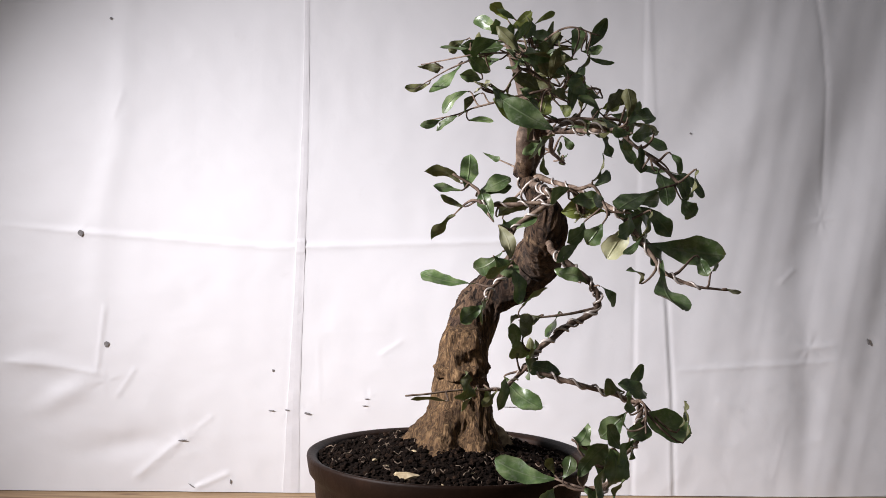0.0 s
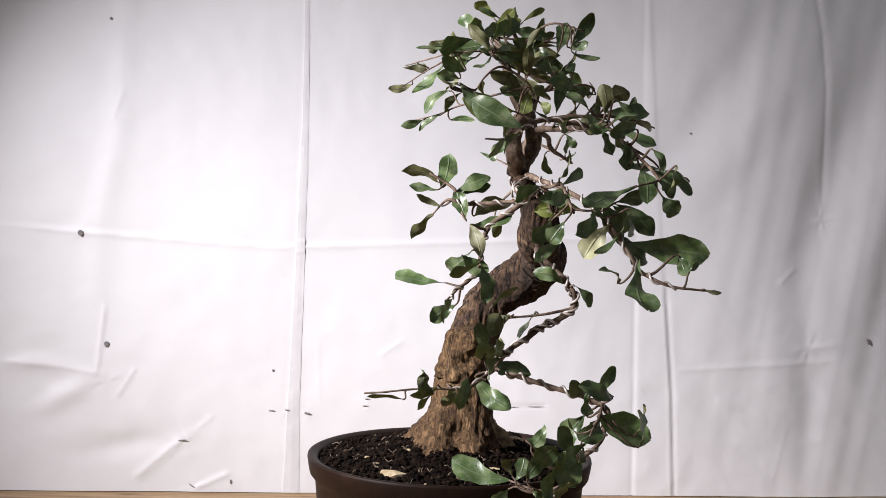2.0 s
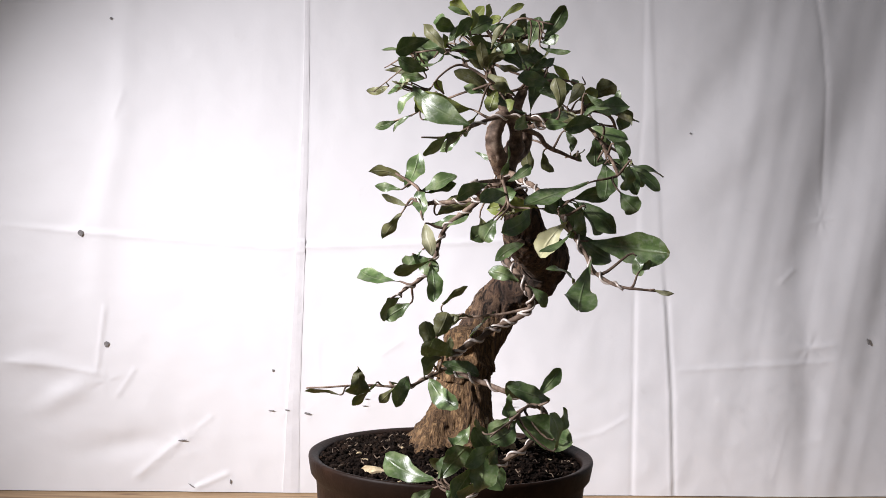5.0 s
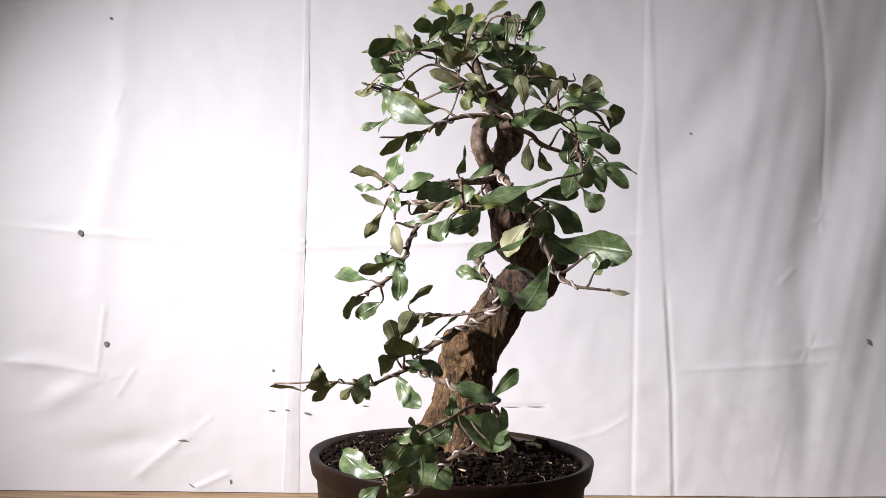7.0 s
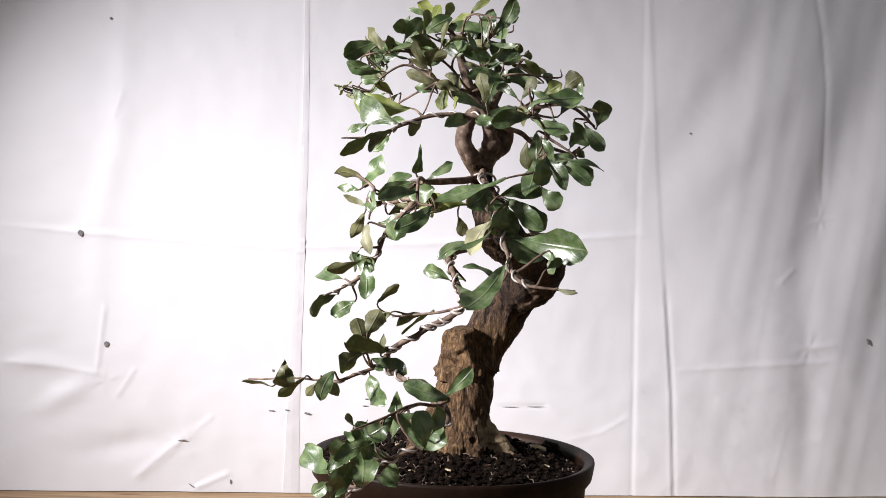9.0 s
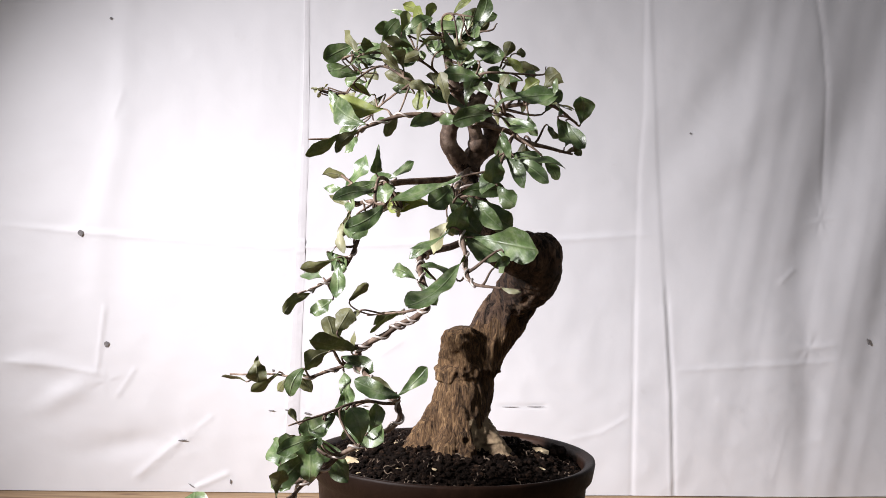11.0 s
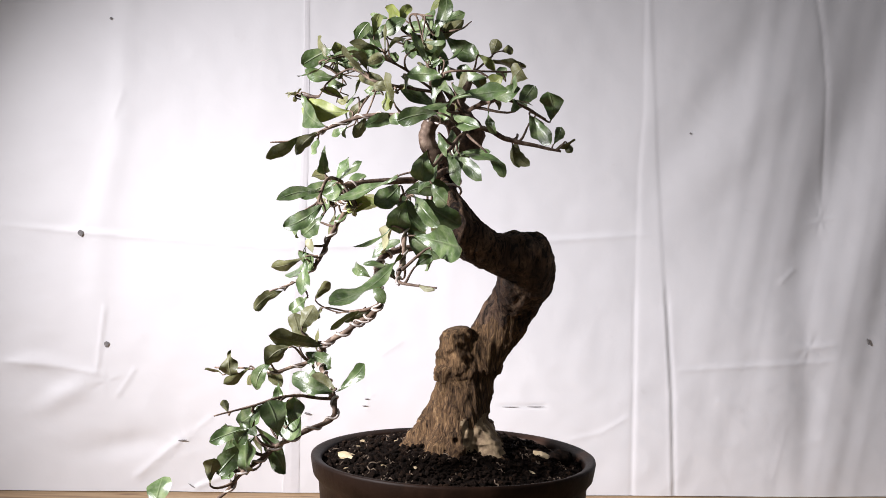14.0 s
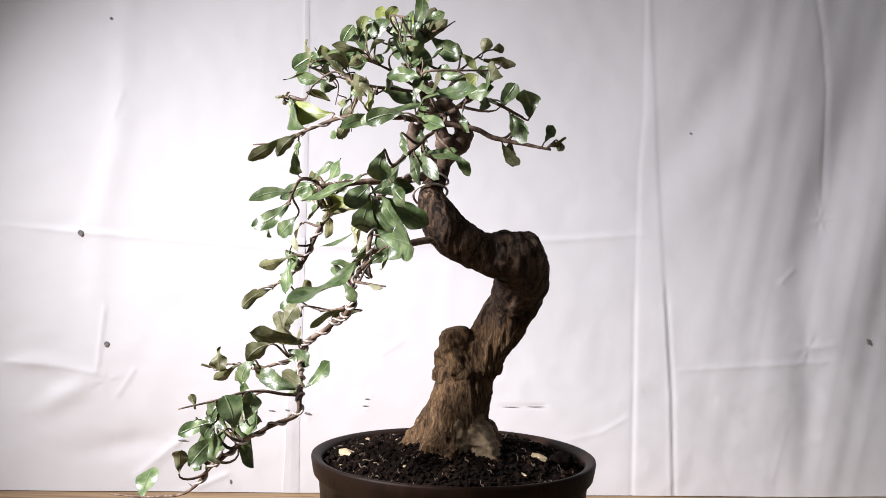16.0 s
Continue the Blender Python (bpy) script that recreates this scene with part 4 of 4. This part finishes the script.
leaf(inner, (0.0949, -0.1702, 0.3714), (0.1029, -0.1740, 0.3890), 0.0100, (0.83, -0.33, -0.45), 'T')
leaf(inner, (0.0950, -0.1606, 0.3672), (0.1097, -0.1494, 0.3799), 0.0076, (0.30, -1.51, 0.06), 'g')
leaf(inner, (0.1011, -0.1779, 0.3574), (0.0920, -0.2039, 0.3505), 0.0097, (1.29, -1.34, 0.61), 'g')
leaf(inner, (0.1200, -0.1843, 0.3470), (0.1084, -0.2051, 0.3321), 0.0116, (1.38, -1.52, -0.19), 'g')
leaf(inner, (0.0808, -0.1547, 0.3664), (0.0636, -0.1728, 0.3546), 0.0099, (0.71, -0.70, 0.04), 'g')
leaf(inner, (0.0899, -0.1682, 0.3419), (0.0780, -0.1791, 0.3274), 0.0128, (0.63, -0.78, 0.08), 'g')
twig = stem('twig', [((0.1068, -0.1286, 0.2789), 0.0015), ((0.0785, -0.1309, 0.2728), 0.0012), ((0.0477, -0.1361, 0.2684), 0.0006)])
leaf(twig, (0.0625, -0.1556, 0.2731), (0.0509, -0.1530, 0.2661), 0.0073, (0.19, 0.98, 0.04), 'o')
leaf(twig, (0.0790, -0.1273, 0.2747), (0.0690, -0.1495, 0.2582), 0.0100, (-0.81, -0.07, 0.58), 'o')
leaf(twig, (0.0492, -0.1542, 0.2803), (0.0656, -0.1518, 0.2940), 0.0073, (-0.59, 0.51, 0.62), 'o')
leaf(twig, (0.0534, -0.1051, 0.2691), (0.0404, -0.1235, 0.2619), 0.0080, (-0.84, 0.50, 0.23), 'o')
upper_front = stem('upper_front', [((0.0678, -0.0490, 0.4205), 0.0035), ((0.1132, -0.1007, 0.4161), 0.0024), ((0.0941, -0.1226, 0.4174), 0.0021), ((0.0756, -0.1430, 0.4145), 0.0017), ((0.0585, -0.1707, 0.3987), 0.0013), ((0.0443, -0.1919, 0.3955), 0.0007)])
leaf(upper_front, (0.1256, -0.1329, 0.4220), (0.1234, -0.1409, 0.4411), 0.0104, (0.08, 0.92, 0.39), 'o')
leaf(upper_front, (0.0887, -0.0776, 0.4217), (0.1078, -0.0745, 0.4234), 0.0113, (0.17, -0.98, -0.12), 'g')
leaf(upper_front, (0.0611, -0.1609, 0.3999), (0.0460, -0.1582, 0.3902), 0.0073, (-0.07, -0.98, -0.16), 'g')
leaf(upper_front, (0.0669, -0.1586, 0.4088), (0.0317, -0.1613, 0.4273), 0.0178, (0.00, -0.99, -0.15), 'g')
leaf(upper_front, (0.0578, -0.1348, 0.4235), (0.0262, -0.1598, 0.4274), 0.0188, (0.61, -0.79, -0.11), 'Y')
leaf(upper_front, (0.0795, -0.0622, 0.4301), (0.0472, -0.0839, 0.4480), 0.0136, (0.64, -0.44, 0.63), 'g')
leaf(upper_front, (0.0885, -0.0773, 0.4279), (0.0937, -0.0729, 0.4545), 0.0109, (0.51, -0.86, 0.04), 'g')
leaf(upper_front, (0.1302, -0.1238, 0.4115), (0.1146, -0.1284, 0.4117), 0.0080, (0.27, -0.95, -0.14), 'g')
leaf(upper_front, (0.0564, -0.1734, 0.4001), (0.0494, -0.1955, 0.3834), 0.0097, (-1.39, 0.31, 0.68), 'o')
leaf(upper_front, (0.0673, -0.1643, 0.4032), (0.0550, -0.1756, 0.3886), 0.0095, (-0.83, 0.26, 0.50), 'o')
leaf(upper_front, (0.0964, -0.1124, 0.4149), (0.0956, -0.1389, 0.4076), 0.0094, (0.98, -0.08, 0.18), 'g')
upper_back = stem('upper_back', [((0.0678, -0.0490, 0.4205), 0.0039), ((0.0799, -0.0295, 0.4186), 0.0027), ((0.0841, 0.0006, 0.4105), 0.0024), ((0.1005, 0.0371, 0.4024), 0.0012)])
leaf(upper_back, (0.0955, 0.0106, 0.4247), (0.1039, 0.0127, 0.4135), 0.0071, (-0.00, -0.98, -0.19), 'g')
leaf(upper_back, (0.0947, 0.0335, 0.4082), (0.0953, 0.0406, 0.4226), 0.0083, (0.86, -0.46, 0.19), 'g')
leaf(upper_back, (0.0592, 0.0223, 0.4149), (0.0612, 0.0230, 0.3917), 0.0109, (-0.44, 0.90, -0.01), 'o')
leaf(upper_back, (0.0904, 0.0356, 0.4050), (0.1049, 0.0481, 0.4112), 0.0063, (-0.49, 0.15, 0.86), 'o')
leaf(upper_back, (0.0993, 0.0437, 0.4109), (0.1007, 0.0481, 0.4028), 0.0065, (-0.81, 0.57, 0.17), 'o')
leaf(upper_back, (0.0784, 0.0045, 0.4073), (0.0820, 0.0182, 0.3913), 0.0093, (-0.86, 0.47, 0.21), 'o')
upper_right = stem('upper_right', [((0.0678, -0.0490, 0.4205), 0.0035), ((0.0745, -0.0398, 0.4306), 0.0022), ((0.1372, -0.0448, 0.4321), 0.0018), ((0.1450, -0.0140, 0.4192), 0.0012)])
leaf(upper_right, (0.1439, -0.0080, 0.4190), (0.1503, -0.0153, 0.4387), 0.0156, (1.04, -1.14, -0.43), 'g')
leaf(upper_right, (0.1176, -0.0183, 0.4305), (0.1206, -0.0077, 0.4478), 0.0122, (0.90, -0.42, 0.10), 'g')
leaf(upper_right, (0.1283, -0.0159, 0.4238), (0.1344, -0.0055, 0.4056), 0.0129, (0.80, -0.60, -0.08), 'g')
leaf(upper_right, (0.1191, -0.0484, 0.4414), (0.1345, -0.0481, 0.4478), 0.0118, (0.14, -0.94, -0.30), 'y')
leaf(upper_right, (0.1298, -0.0360, 0.4439), (0.1462, -0.0363, 0.4547), 0.0147, (-0.77, 1.31, 0.44), 'o')
leaf(upper_right, (0.1272, -0.0534, 0.4361), (0.1500, -0.0434, 0.4376), 0.0113, (0.40, -0.90, -0.16), 'g')
leaf(upper_right, (0.1391, -0.0192, 0.4208), (0.1549, -0.0157, 0.4000), 0.0112, (0.26, -0.96, 0.04), 'g')
leaf(upper_right, (0.1345, -0.0582, 0.4225), (0.1429, -0.0582, 0.4058), 0.0077, (0.28, -0.95, 0.14), 'g')
hanging = stem('hanging', [((0.1247, -0.0755, 0.4213), 0.0020), ((0.1387, -0.0748, 0.4121), 0.0019), ((0.1643, -0.1187, 0.3790), 0.0015), ((0.1635, -0.1279, 0.3729), 0.0011)])
leaf(hanging, (0.1137, -0.0754, 0.4338), (0.0961, -0.0792, 0.4451), 0.0072, (0.25, -0.97, 0.06), 'g')
leaf(hanging, (0.1173, -0.0765, 0.4323), (0.1281, -0.0756, 0.4494), 0.0099, (-0.03, 1.00, -0.03), 'o')
leaf(hanging, (0.1355, -0.0907, 0.4394), (0.1486, -0.0896, 0.4305), 0.0053, (-0.05, -0.98, -0.20), 'g')
leaf(hanging, (0.1327, -0.0927, 0.4205), (0.1520, -0.0874, 0.4295), 0.0075, (-0.10, -0.74, 0.66), 'g')
leaf(hanging, (0.1688, -0.1254, 0.3628), (0.1802, -0.1211, 0.3502), 0.0137, (0.38, -1.52, -0.06), 'g')
leaf(hanging, (0.1362, -0.0899, 0.4165), (0.1659, -0.0889, 0.4052), 0.0108, (0.52, -1.46, 0.25), 'g')
leaf(hanging, (0.1281, -0.0821, 0.4218), (0.1066, -0.0674, 0.4211), 0.0154, (0.55, 0.82, 0.17), 'o')
leaf(hanging, (0.1485, -0.1412, 0.3680), (0.1137, -0.1691, 0.3490), 0.0165, (0.07, -0.62, 0.78), 'g')
leaf(hanging, (0.1545, -0.1113, 0.3835), (0.1580, -0.1287, 0.3578), 0.0144, (0.26, -2.07, 0.78), 'g')
leaf(hanging, (0.1615, -0.1098, 0.3834), (0.1780, -0.1106, 0.3635), 0.0105, (1.04, -2.73, 0.41), 'g')
leaf(hanging, (0.1644, -0.1072, 0.3837), (0.1927, -0.1036, 0.3673), 0.0098, (0.80, -1.28, 0.42), 'g')
leaf(hanging, (0.1113, -0.0769, 0.4284), (0.1156, -0.1134, 0.4172), 0.0113, (0.59, -0.17, 0.79), 'g')
leaf(hanging, (0.1410, -0.0888, 0.4288), (0.1598, -0.0598, 0.4322), 0.0118, (0.69, -0.51, 0.52), 'g')
leaf(hanging, (0.1439, -0.0957, 0.4045), (0.1432, -0.0938, 0.3847), 0.0112, (1.13, -1.51, -0.01), 'g')
leaf(hanging, (0.1462, -0.0933, 0.3873), (0.1628, -0.0754, 0.3874), 0.0083, (0.61, -0.57, 0.56), 'g')
leaf(hanging, (0.1775, -0.1352, 0.3836), (0.1730, -0.1347, 0.3642), 0.0153, (0.86, -0.47, -0.21), 'g')
leaf(hanging, (0.1488, -0.1112, 0.4139), (0.1306, -0.1313, 0.4085), 0.0119, (0.75, -0.66, -0.07), 'g')
leaf(hanging, (0.1624, -0.1175, 0.3974), (0.1701, -0.1167, 0.3824), 0.0063, (0.30, -0.95, 0.10), 'g')
leaf(hanging, (0.1564, -0.0953, 0.3860), (0.1925, -0.0867, 0.3795), 0.0089, (0.28, -0.59, 0.76), 'g')
leaf(hanging, (0.1703, -0.0814, 0.3856), (0.1753, -0.0713, 0.3711), 0.0077, (1.11, -1.17, 0.03), 'g')
crown_left = stem('crown_left', [((0.0547, -0.0556, 0.4466), 0.0027), ((0.0696, -0.1148, 0.4454), 0.0020), ((0.0492, -0.1291, 0.4568), 0.0017), ((0.0380, -0.1438, 0.4464), 0.0013), ((0.0312, -0.1484, 0.4353), 0.0009)])
leaf(crown_left, (0.0697, -0.1068, 0.4419), (0.0645, -0.1064, 0.4257), 0.0105, (0.02, -1.00, -0.03), 'y')
leaf(crown_left, (0.0768, -0.1079, 0.4340), (0.0850, -0.1125, 0.4252), 0.0078, (-0.35, -0.92, 0.16), 'y')
leaf(crown_left, (0.0220, -0.1591, 0.4389), (0.0349, -0.1556, 0.4242), 0.0098, (0.05, -0.98, -0.19), 'g')
leaf(crown_left, (0.0628, -0.1005, 0.4412), (0.0412, -0.1200, 0.4532), 0.0107, (-0.44, 0.77, 0.45), 'o')
leaf(crown_left, (0.0356, -0.1297, 0.4363), (0.0334, -0.1480, 0.4413), 0.0062, (0.96, -0.18, -0.22), 'y')
leaf(crown_left, (0.0843, -0.1093, 0.4365), (0.0731, -0.1221, 0.4422), 0.0077, (-0.73, 0.68, 0.07), 'o')
crown_right = stem('crown_right', [((0.0457, -0.0574, 0.4737), 0.0020), ((0.0826, -0.0443, 0.4601), 0.0018), ((0.0801, -0.0187, 0.4767), 0.0010)])
leaf(crown_right, (0.0609, -0.0052, 0.4774), (0.0826, 0.0123, 0.4724), 0.0096, (-0.32, 0.60, 0.73), 'o')
leaf(crown_right, (0.0632, -0.0080, 0.4823), (0.0681, -0.0065, 0.4938), 0.0102, (-0.80, 0.53, 0.27), 'o')
leaf(crown_right, (0.0968, -0.0426, 0.4716), (0.1071, -0.0344, 0.4596), 0.0072, (0.45, -0.87, -0.21), 'y')
leaf(crown_right, (0.0699, -0.0024, 0.4847), (0.0721, 0.0067, 0.4864), 0.0075, (-0.97, 0.21, 0.15), 'o')
crown_top = stem('crown_top', [((0.0457, -0.0574, 0.4737), 0.0020), ((0.0797, -0.0961, 0.4957), 0.0015), ((0.1097, -0.0934, 0.4917), 0.0010)])
leaf(crown_top, (0.0374, -0.0953, 0.4940), (0.0542, -0.0957, 0.5082), 0.0080, (0.54, -1.53, -0.10), 'y')
leaf(crown_top, (0.0595, -0.0888, 0.4823), (0.0815, -0.0991, 0.4702), 0.0092, (-0.30, -0.92, 0.25), 'g')
leaf(crown_top, (0.0975, -0.0843, 0.4810), (0.1122, -0.0882, 0.4839), 0.0071, (-0.20, -0.95, -0.24), 'g')
leaf(crown_top, (0.1013, -0.0955, 0.4743), (0.1209, -0.0883, 0.4720), 0.0040, (0.30, -0.92, -0.26), 'g')
leaf(crown_top, (0.0547, -0.0887, 0.4939), (0.0795, -0.0719, 0.4926), 0.0102, (0.56, -0.82, 0.08), 'g')
leaf(crown_top, (0.0529, -0.0853, 0.4794), (0.0793, -0.0614, 0.4663), 0.0129, (0.69, -0.72, 0.09), 'g')
leaf(crown_top, (0.0886, -0.0871, 0.4763), (0.0960, -0.0855, 0.5000), 0.0121, (0.46, -1.55, 0.03), 'g')
leaf(crown_top, (0.0535, -0.0893, 0.4983), (0.0549, -0.0819, 0.5126), 0.0080, (1.38, -0.85, 0.12), 'y')
leaf(crown_top, (0.1002, -0.0870, 0.4832), (0.1140, -0.0830, 0.5073), 0.0119, (0.89, -1.73, -0.29), 'g')
leaf(crown_top, (0.0415, -0.0945, 0.5032), (0.0279, -0.1037, 0.5078), 0.0044, (0.49, -0.84, -0.23), 'g')
crown_front = stem('crown_front', [((0.0547, -0.0556, 0.4466), 0.0022), ((0.0569, -0.1058, 0.4673), 0.0017), ((0.0218, -0.1442, 0.4653), 0.0013), ((-0.0311, -0.0906, 0.4659), 0.0008)])
leaf(crown_front, (0.0036, -0.1069, 0.4830), (-0.0090, -0.1111, 0.4723), 0.0087, (-0.32, 0.95, 0.01), 'o')
leaf(crown_front, (-0.0156, -0.0806, 0.4655), (-0.0342, -0.0822, 0.4658), 0.0091, (-0.08, 0.98, 0.19), 't')
leaf(crown_front, (0.0375, -0.0968, 0.4732), (0.0575, -0.0919, 0.4709), 0.0080, (0.21, -0.95, -0.23), 'g')
leaf(crown_front, (0.0319, -0.1143, 0.4773), (-0.0004, -0.1169, 0.4738), 0.0164, (0.10, -0.97, -0.21), 'g')
leaf(crown_front, (0.0535, -0.0863, 0.4563), (0.0762, -0.0958, 0.4416), 0.0120, (0.37, 0.93, -0.04), 'o')
leaf(crown_front, (0.0385, -0.1020, 0.4849), (0.0594, -0.0902, 0.4998), 0.0115, (0.89, -1.44, 0.12), 'g')
leaf(crown_front, (0.0335, -0.0989, 0.4891), (0.0105, -0.0865, 0.5039), 0.0103, (-0.45, -0.89, 0.04), 'g')
leaf(crown_front, (0.0284, -0.1331, 0.4630), (0.0061, -0.1193, 0.4630), 0.0132, (-0.51, -0.83, -0.24), 'g')
leaf(crown_front, (0.0485, -0.1103, 0.4865), (0.0512, -0.1072, 0.5029), 0.0080, (0.92, -0.39, -0.08), 'y')
leaf(crown_front, (0.0411, -0.1232, 0.4777), (0.0513, -0.1168, 0.4944), 0.0093, (0.83, -0.45, -0.33), 'g')
leaf(crown_front, (0.0383, -0.1257, 0.4734), (0.0372, -0.1411, 0.4734), 0.0102, (0.97, -0.07, -0.21), 'y')
leaf(crown_front, (0.0269, -0.1344, 0.4765), (0.0049, -0.1499, 0.4652), 0.0136, (1.20, -1.11, -0.38), 'g')
leaf(crown_front, (0.0319, -0.0960, 0.4914), (0.0208, -0.1138, 0.4931), 0.0110, (0.80, -0.52, -0.28), 'g')
leaf(crown_front, (0.0275, -0.1034, 0.4815), (0.0411, -0.0953, 0.4986), 0.0079, (0.30, -0.93, 0.20), 'g')
leaf(crown_front, (0.0452, -0.1248, 0.4691), (0.0677, -0.1108, 0.4631), 0.0144, (0.48, -0.86, -0.19), 'g')
leaf(crown_front, (0.0697, -0.0897, 0.4720), (0.0885, -0.0782, 0.4766), 0.0087, (-0.55, 0.81, 0.19), 'o')
crown_tip = stem('crown_tip', [((0.0375, -0.0602, 0.4949), 0.0015), ((0.0910, -0.0590, 0.4901), 0.0013), ((0.0880, -0.0453, 0.4989), 0.0008)])
leaf(crown_tip, (0.0378, -0.0778, 0.5054), (0.0227, -0.0851, 0.5169), 0.0090, (0.17, -0.92, -0.36), 'y')
leaf(crown_tip, (0.0874, -0.0732, 0.4918), (0.1022, -0.0610, 0.5002), 0.0071, (0.67, -0.73, -0.13), 'g')
leaf(crown_tip, (0.0709, -0.0577, 0.4891), (0.0876, -0.0369, 0.4732), 0.0156, (0.74, -0.67, -0.10), 'g')
leaf(crown_tip, (0.0380, -0.0811, 0.4895), (0.0638, -0.0794, 0.4732), 0.0116, (0.10, -0.99, 0.05), 'g')
leaf(crown_tip, (0.0588, -0.0678, 0.4921), (0.0756, -0.0628, 0.4875), 0.0107, (0.24, -0.96, -0.16), 'g')
leaf(crown_tip, (0.0431, -0.0683, 0.5021), (0.0573, -0.0634, 0.5081), 0.0063, (0.41, -0.87, -0.27), 'y')
leaf(crown_tip, (0.0592, -0.0647, 0.5057), (0.0769, -0.0650, 0.5158), 0.0054, (0.22, -0.88, -0.41), 'y')
crown_side = stem('crown_side', [((0.0547, -0.0556, 0.4466), 0.0022), ((0.1076, -0.0770, 0.4529), 0.0017), ((0.1187, -0.0277, 0.4570), 0.0013), ((0.1147, -0.0162, 0.4662), 0.0007)])
leaf(crown_side, (0.0994, -0.0772, 0.4631), (0.0821, -0.0806, 0.4650), 0.0081, (0.16, -0.96, -0.22), 'g')
leaf(crown_side, (0.1043, -0.0808, 0.4488), (0.0834, -0.0978, 0.4517), 0.0115, (0.61, -0.78, -0.15), 'g')
leaf(crown_side, (0.1134, -0.0291, 0.4508), (0.1104, -0.0317, 0.4618), 0.0087, (0.79, -0.61, 0.07), 'g')
leaf(crown_side, (0.0901, -0.0731, 0.4665), (0.1033, -0.0704, 0.4485), 0.0087, (0.25, -1.65, -0.04), 'g')
leaf(crown_side, (0.1188, -0.0494, 0.4500), (0.0953, -0.0617, 0.4585), 0.0110, (0.41, -0.90, -0.17), 'g')
crown_low = stem('crown_low', [((0.0696, -0.1148, 0.4454), 0.0018), ((0.0203, -0.1062, 0.4333), 0.0014), ((-0.0057, -0.0977, 0.4251), 0.0011), ((-0.0280, -0.0892, 0.4212), 0.0006)])
leaf(crown_low, (0.0062, -0.1023, 0.4434), (-0.0131, -0.1042, 0.4278), 0.0085, (-0.20, -0.91, 0.36), 'g')
leaf(crown_low, (0.0167, -0.0992, 0.4428), (0.0028, -0.1054, 0.4275), 0.0073, (-0.58, 0.79, 0.20), 'o')
leaf(crown_low, (-0.0142, -0.1000, 0.4213), (-0.0291, -0.1089, 0.4150), 0.0066, (0.51, -0.86, 0.02), 'g')
leaf(crown_low, (-0.0006, -0.1049, 0.4240), (-0.0178, -0.1022, 0.4134), 0.0069, (-0.37, -0.85, 0.38), 'g')
leaf(crown_low, (0.0081, -0.1013, 0.4211), (0.0262, -0.1022, 0.4208), 0.0044, (-0.05, -0.99, -0.14), 'g')
leaf(crown_low, (0.0619, -0.1080, 0.4379), (0.0468, -0.1155, 0.4429), 0.0073, (0.41, -0.90, -0.13), 'g')
leaf(crown_low, (0.0598, -0.1209, 0.4211), (0.0512, -0.1261, 0.4049), 0.0087, (-0.84, 0.47, 0.29), 'o')
crown_far = stem('crown_far', [((0.0218, -0.1442, 0.4653), 0.0013), ((-0.0068, -0.1105, 0.4603), 0.0011), ((-0.0350, -0.1020, 0.4444), 0.0007)])
leaf(crown_far, (-0.0256, -0.0955, 0.4495), (-0.0429, -0.0967, 0.4463), 0.0062, (-0.10, 0.98, 0.17), 'o')
leaf(crown_far, (0.0155, -0.1182, 0.4503), (-0.0000, -0.1266, 0.4520), 0.0094, (0.44, -0.86, -0.24), 'g')
leaf(crown_far, (-0.0001, -0.0967, 0.4661), (-0.0219, -0.0955, 0.4424), 0.0110, (-0.45, -0.81, 0.38), 'g')
leaf(crown_far, (0.0214, -0.1283, 0.4550), (0.0085, -0.1502, 0.4594), 0.0102, (1.38, -0.88, -0.47), 'g')

sprout(crown_top, 0.1, 0.7, 8, 0.024, "ggo", 1)
sprout(crown_front, 0.1, 0.6, 8, 0.024, "ggo", 2)
sprout(crown_left, 0.2, 0.7, 8, 0.022, "ggo", 3)
sprout(upper_right, 0.2, 0.8, 8, 0.020, "ggo", 6)
sprout(crown_side, 0.0, 0.25, 4, 0.022, "ggo", 22)
sprout(crown_far, 0.0, 0.5, 4, 0.020, "ggo", 24)
leaf(cascade, (0.0300, -0.2650, 0.1250), (0.0107, -0.2553, 0.1464), 0.0180, (0.85, -0.53, 0.20), "g")

# pale buds at the twig ends
for branch, (bx, by, bz), count in ((inner, (0.092, -0.144, 0.347), 6), (crown_left, (0.015, -0.161, 0.438), 6)):
    for k in range(count):
        w = 2 * math.pi * k / count
        out = Vector((math.cos(w), math.sin(w) - 0.6, 0.5 * math.sin(2.3 * k))).normalized() * 0.0075
        leaf(branch, (bx, by, bz), (bx + out.x, by + out.y, bz + out.z), 0.0040, (0.2, -0.4, 0.9), "p")

wire(low, 0.15, 0.98, 0.0135, 0.0010)
wire(low, 0.4, 0.9, 0.021, 0.0008, 2.0)
wire(cascade, 0.02, 0.72, 0.0150, 0.0009, 1.0)
wire(front, 0.0, 0.5, 0.017, 0.0007)
wire(right, 0.1, 0.86, 0.0175, 0.0009)
wire(middle, 0.12, 0.95, 0.0150, 0.0009)
wire(middle_left, 0.0, 0.6, 0.015, 0.0008)
wire(upper_front, 0.1, 0.75, 0.018, 0.0008)
trunk_wire(0.67, 0.73, 0.012, 0.0010, 0.5, bonsai)
finish_stems()


def motions():
    """The pot and its tree turn together about the upright line through the origin."""
    turn = [0.0, -4.0, -8.1, -12.27, -16.51, -20.78, -25.09, -29.4, -33.7, -37.98, -42.22, -46.4, -50.5, -54.52, -58.42, -62.2, -65.83]
    walk(bonsai, [(float(t), pose(0, 0, 0, 0, 0, a)) for t, a in enumerate(turn)])


motions()
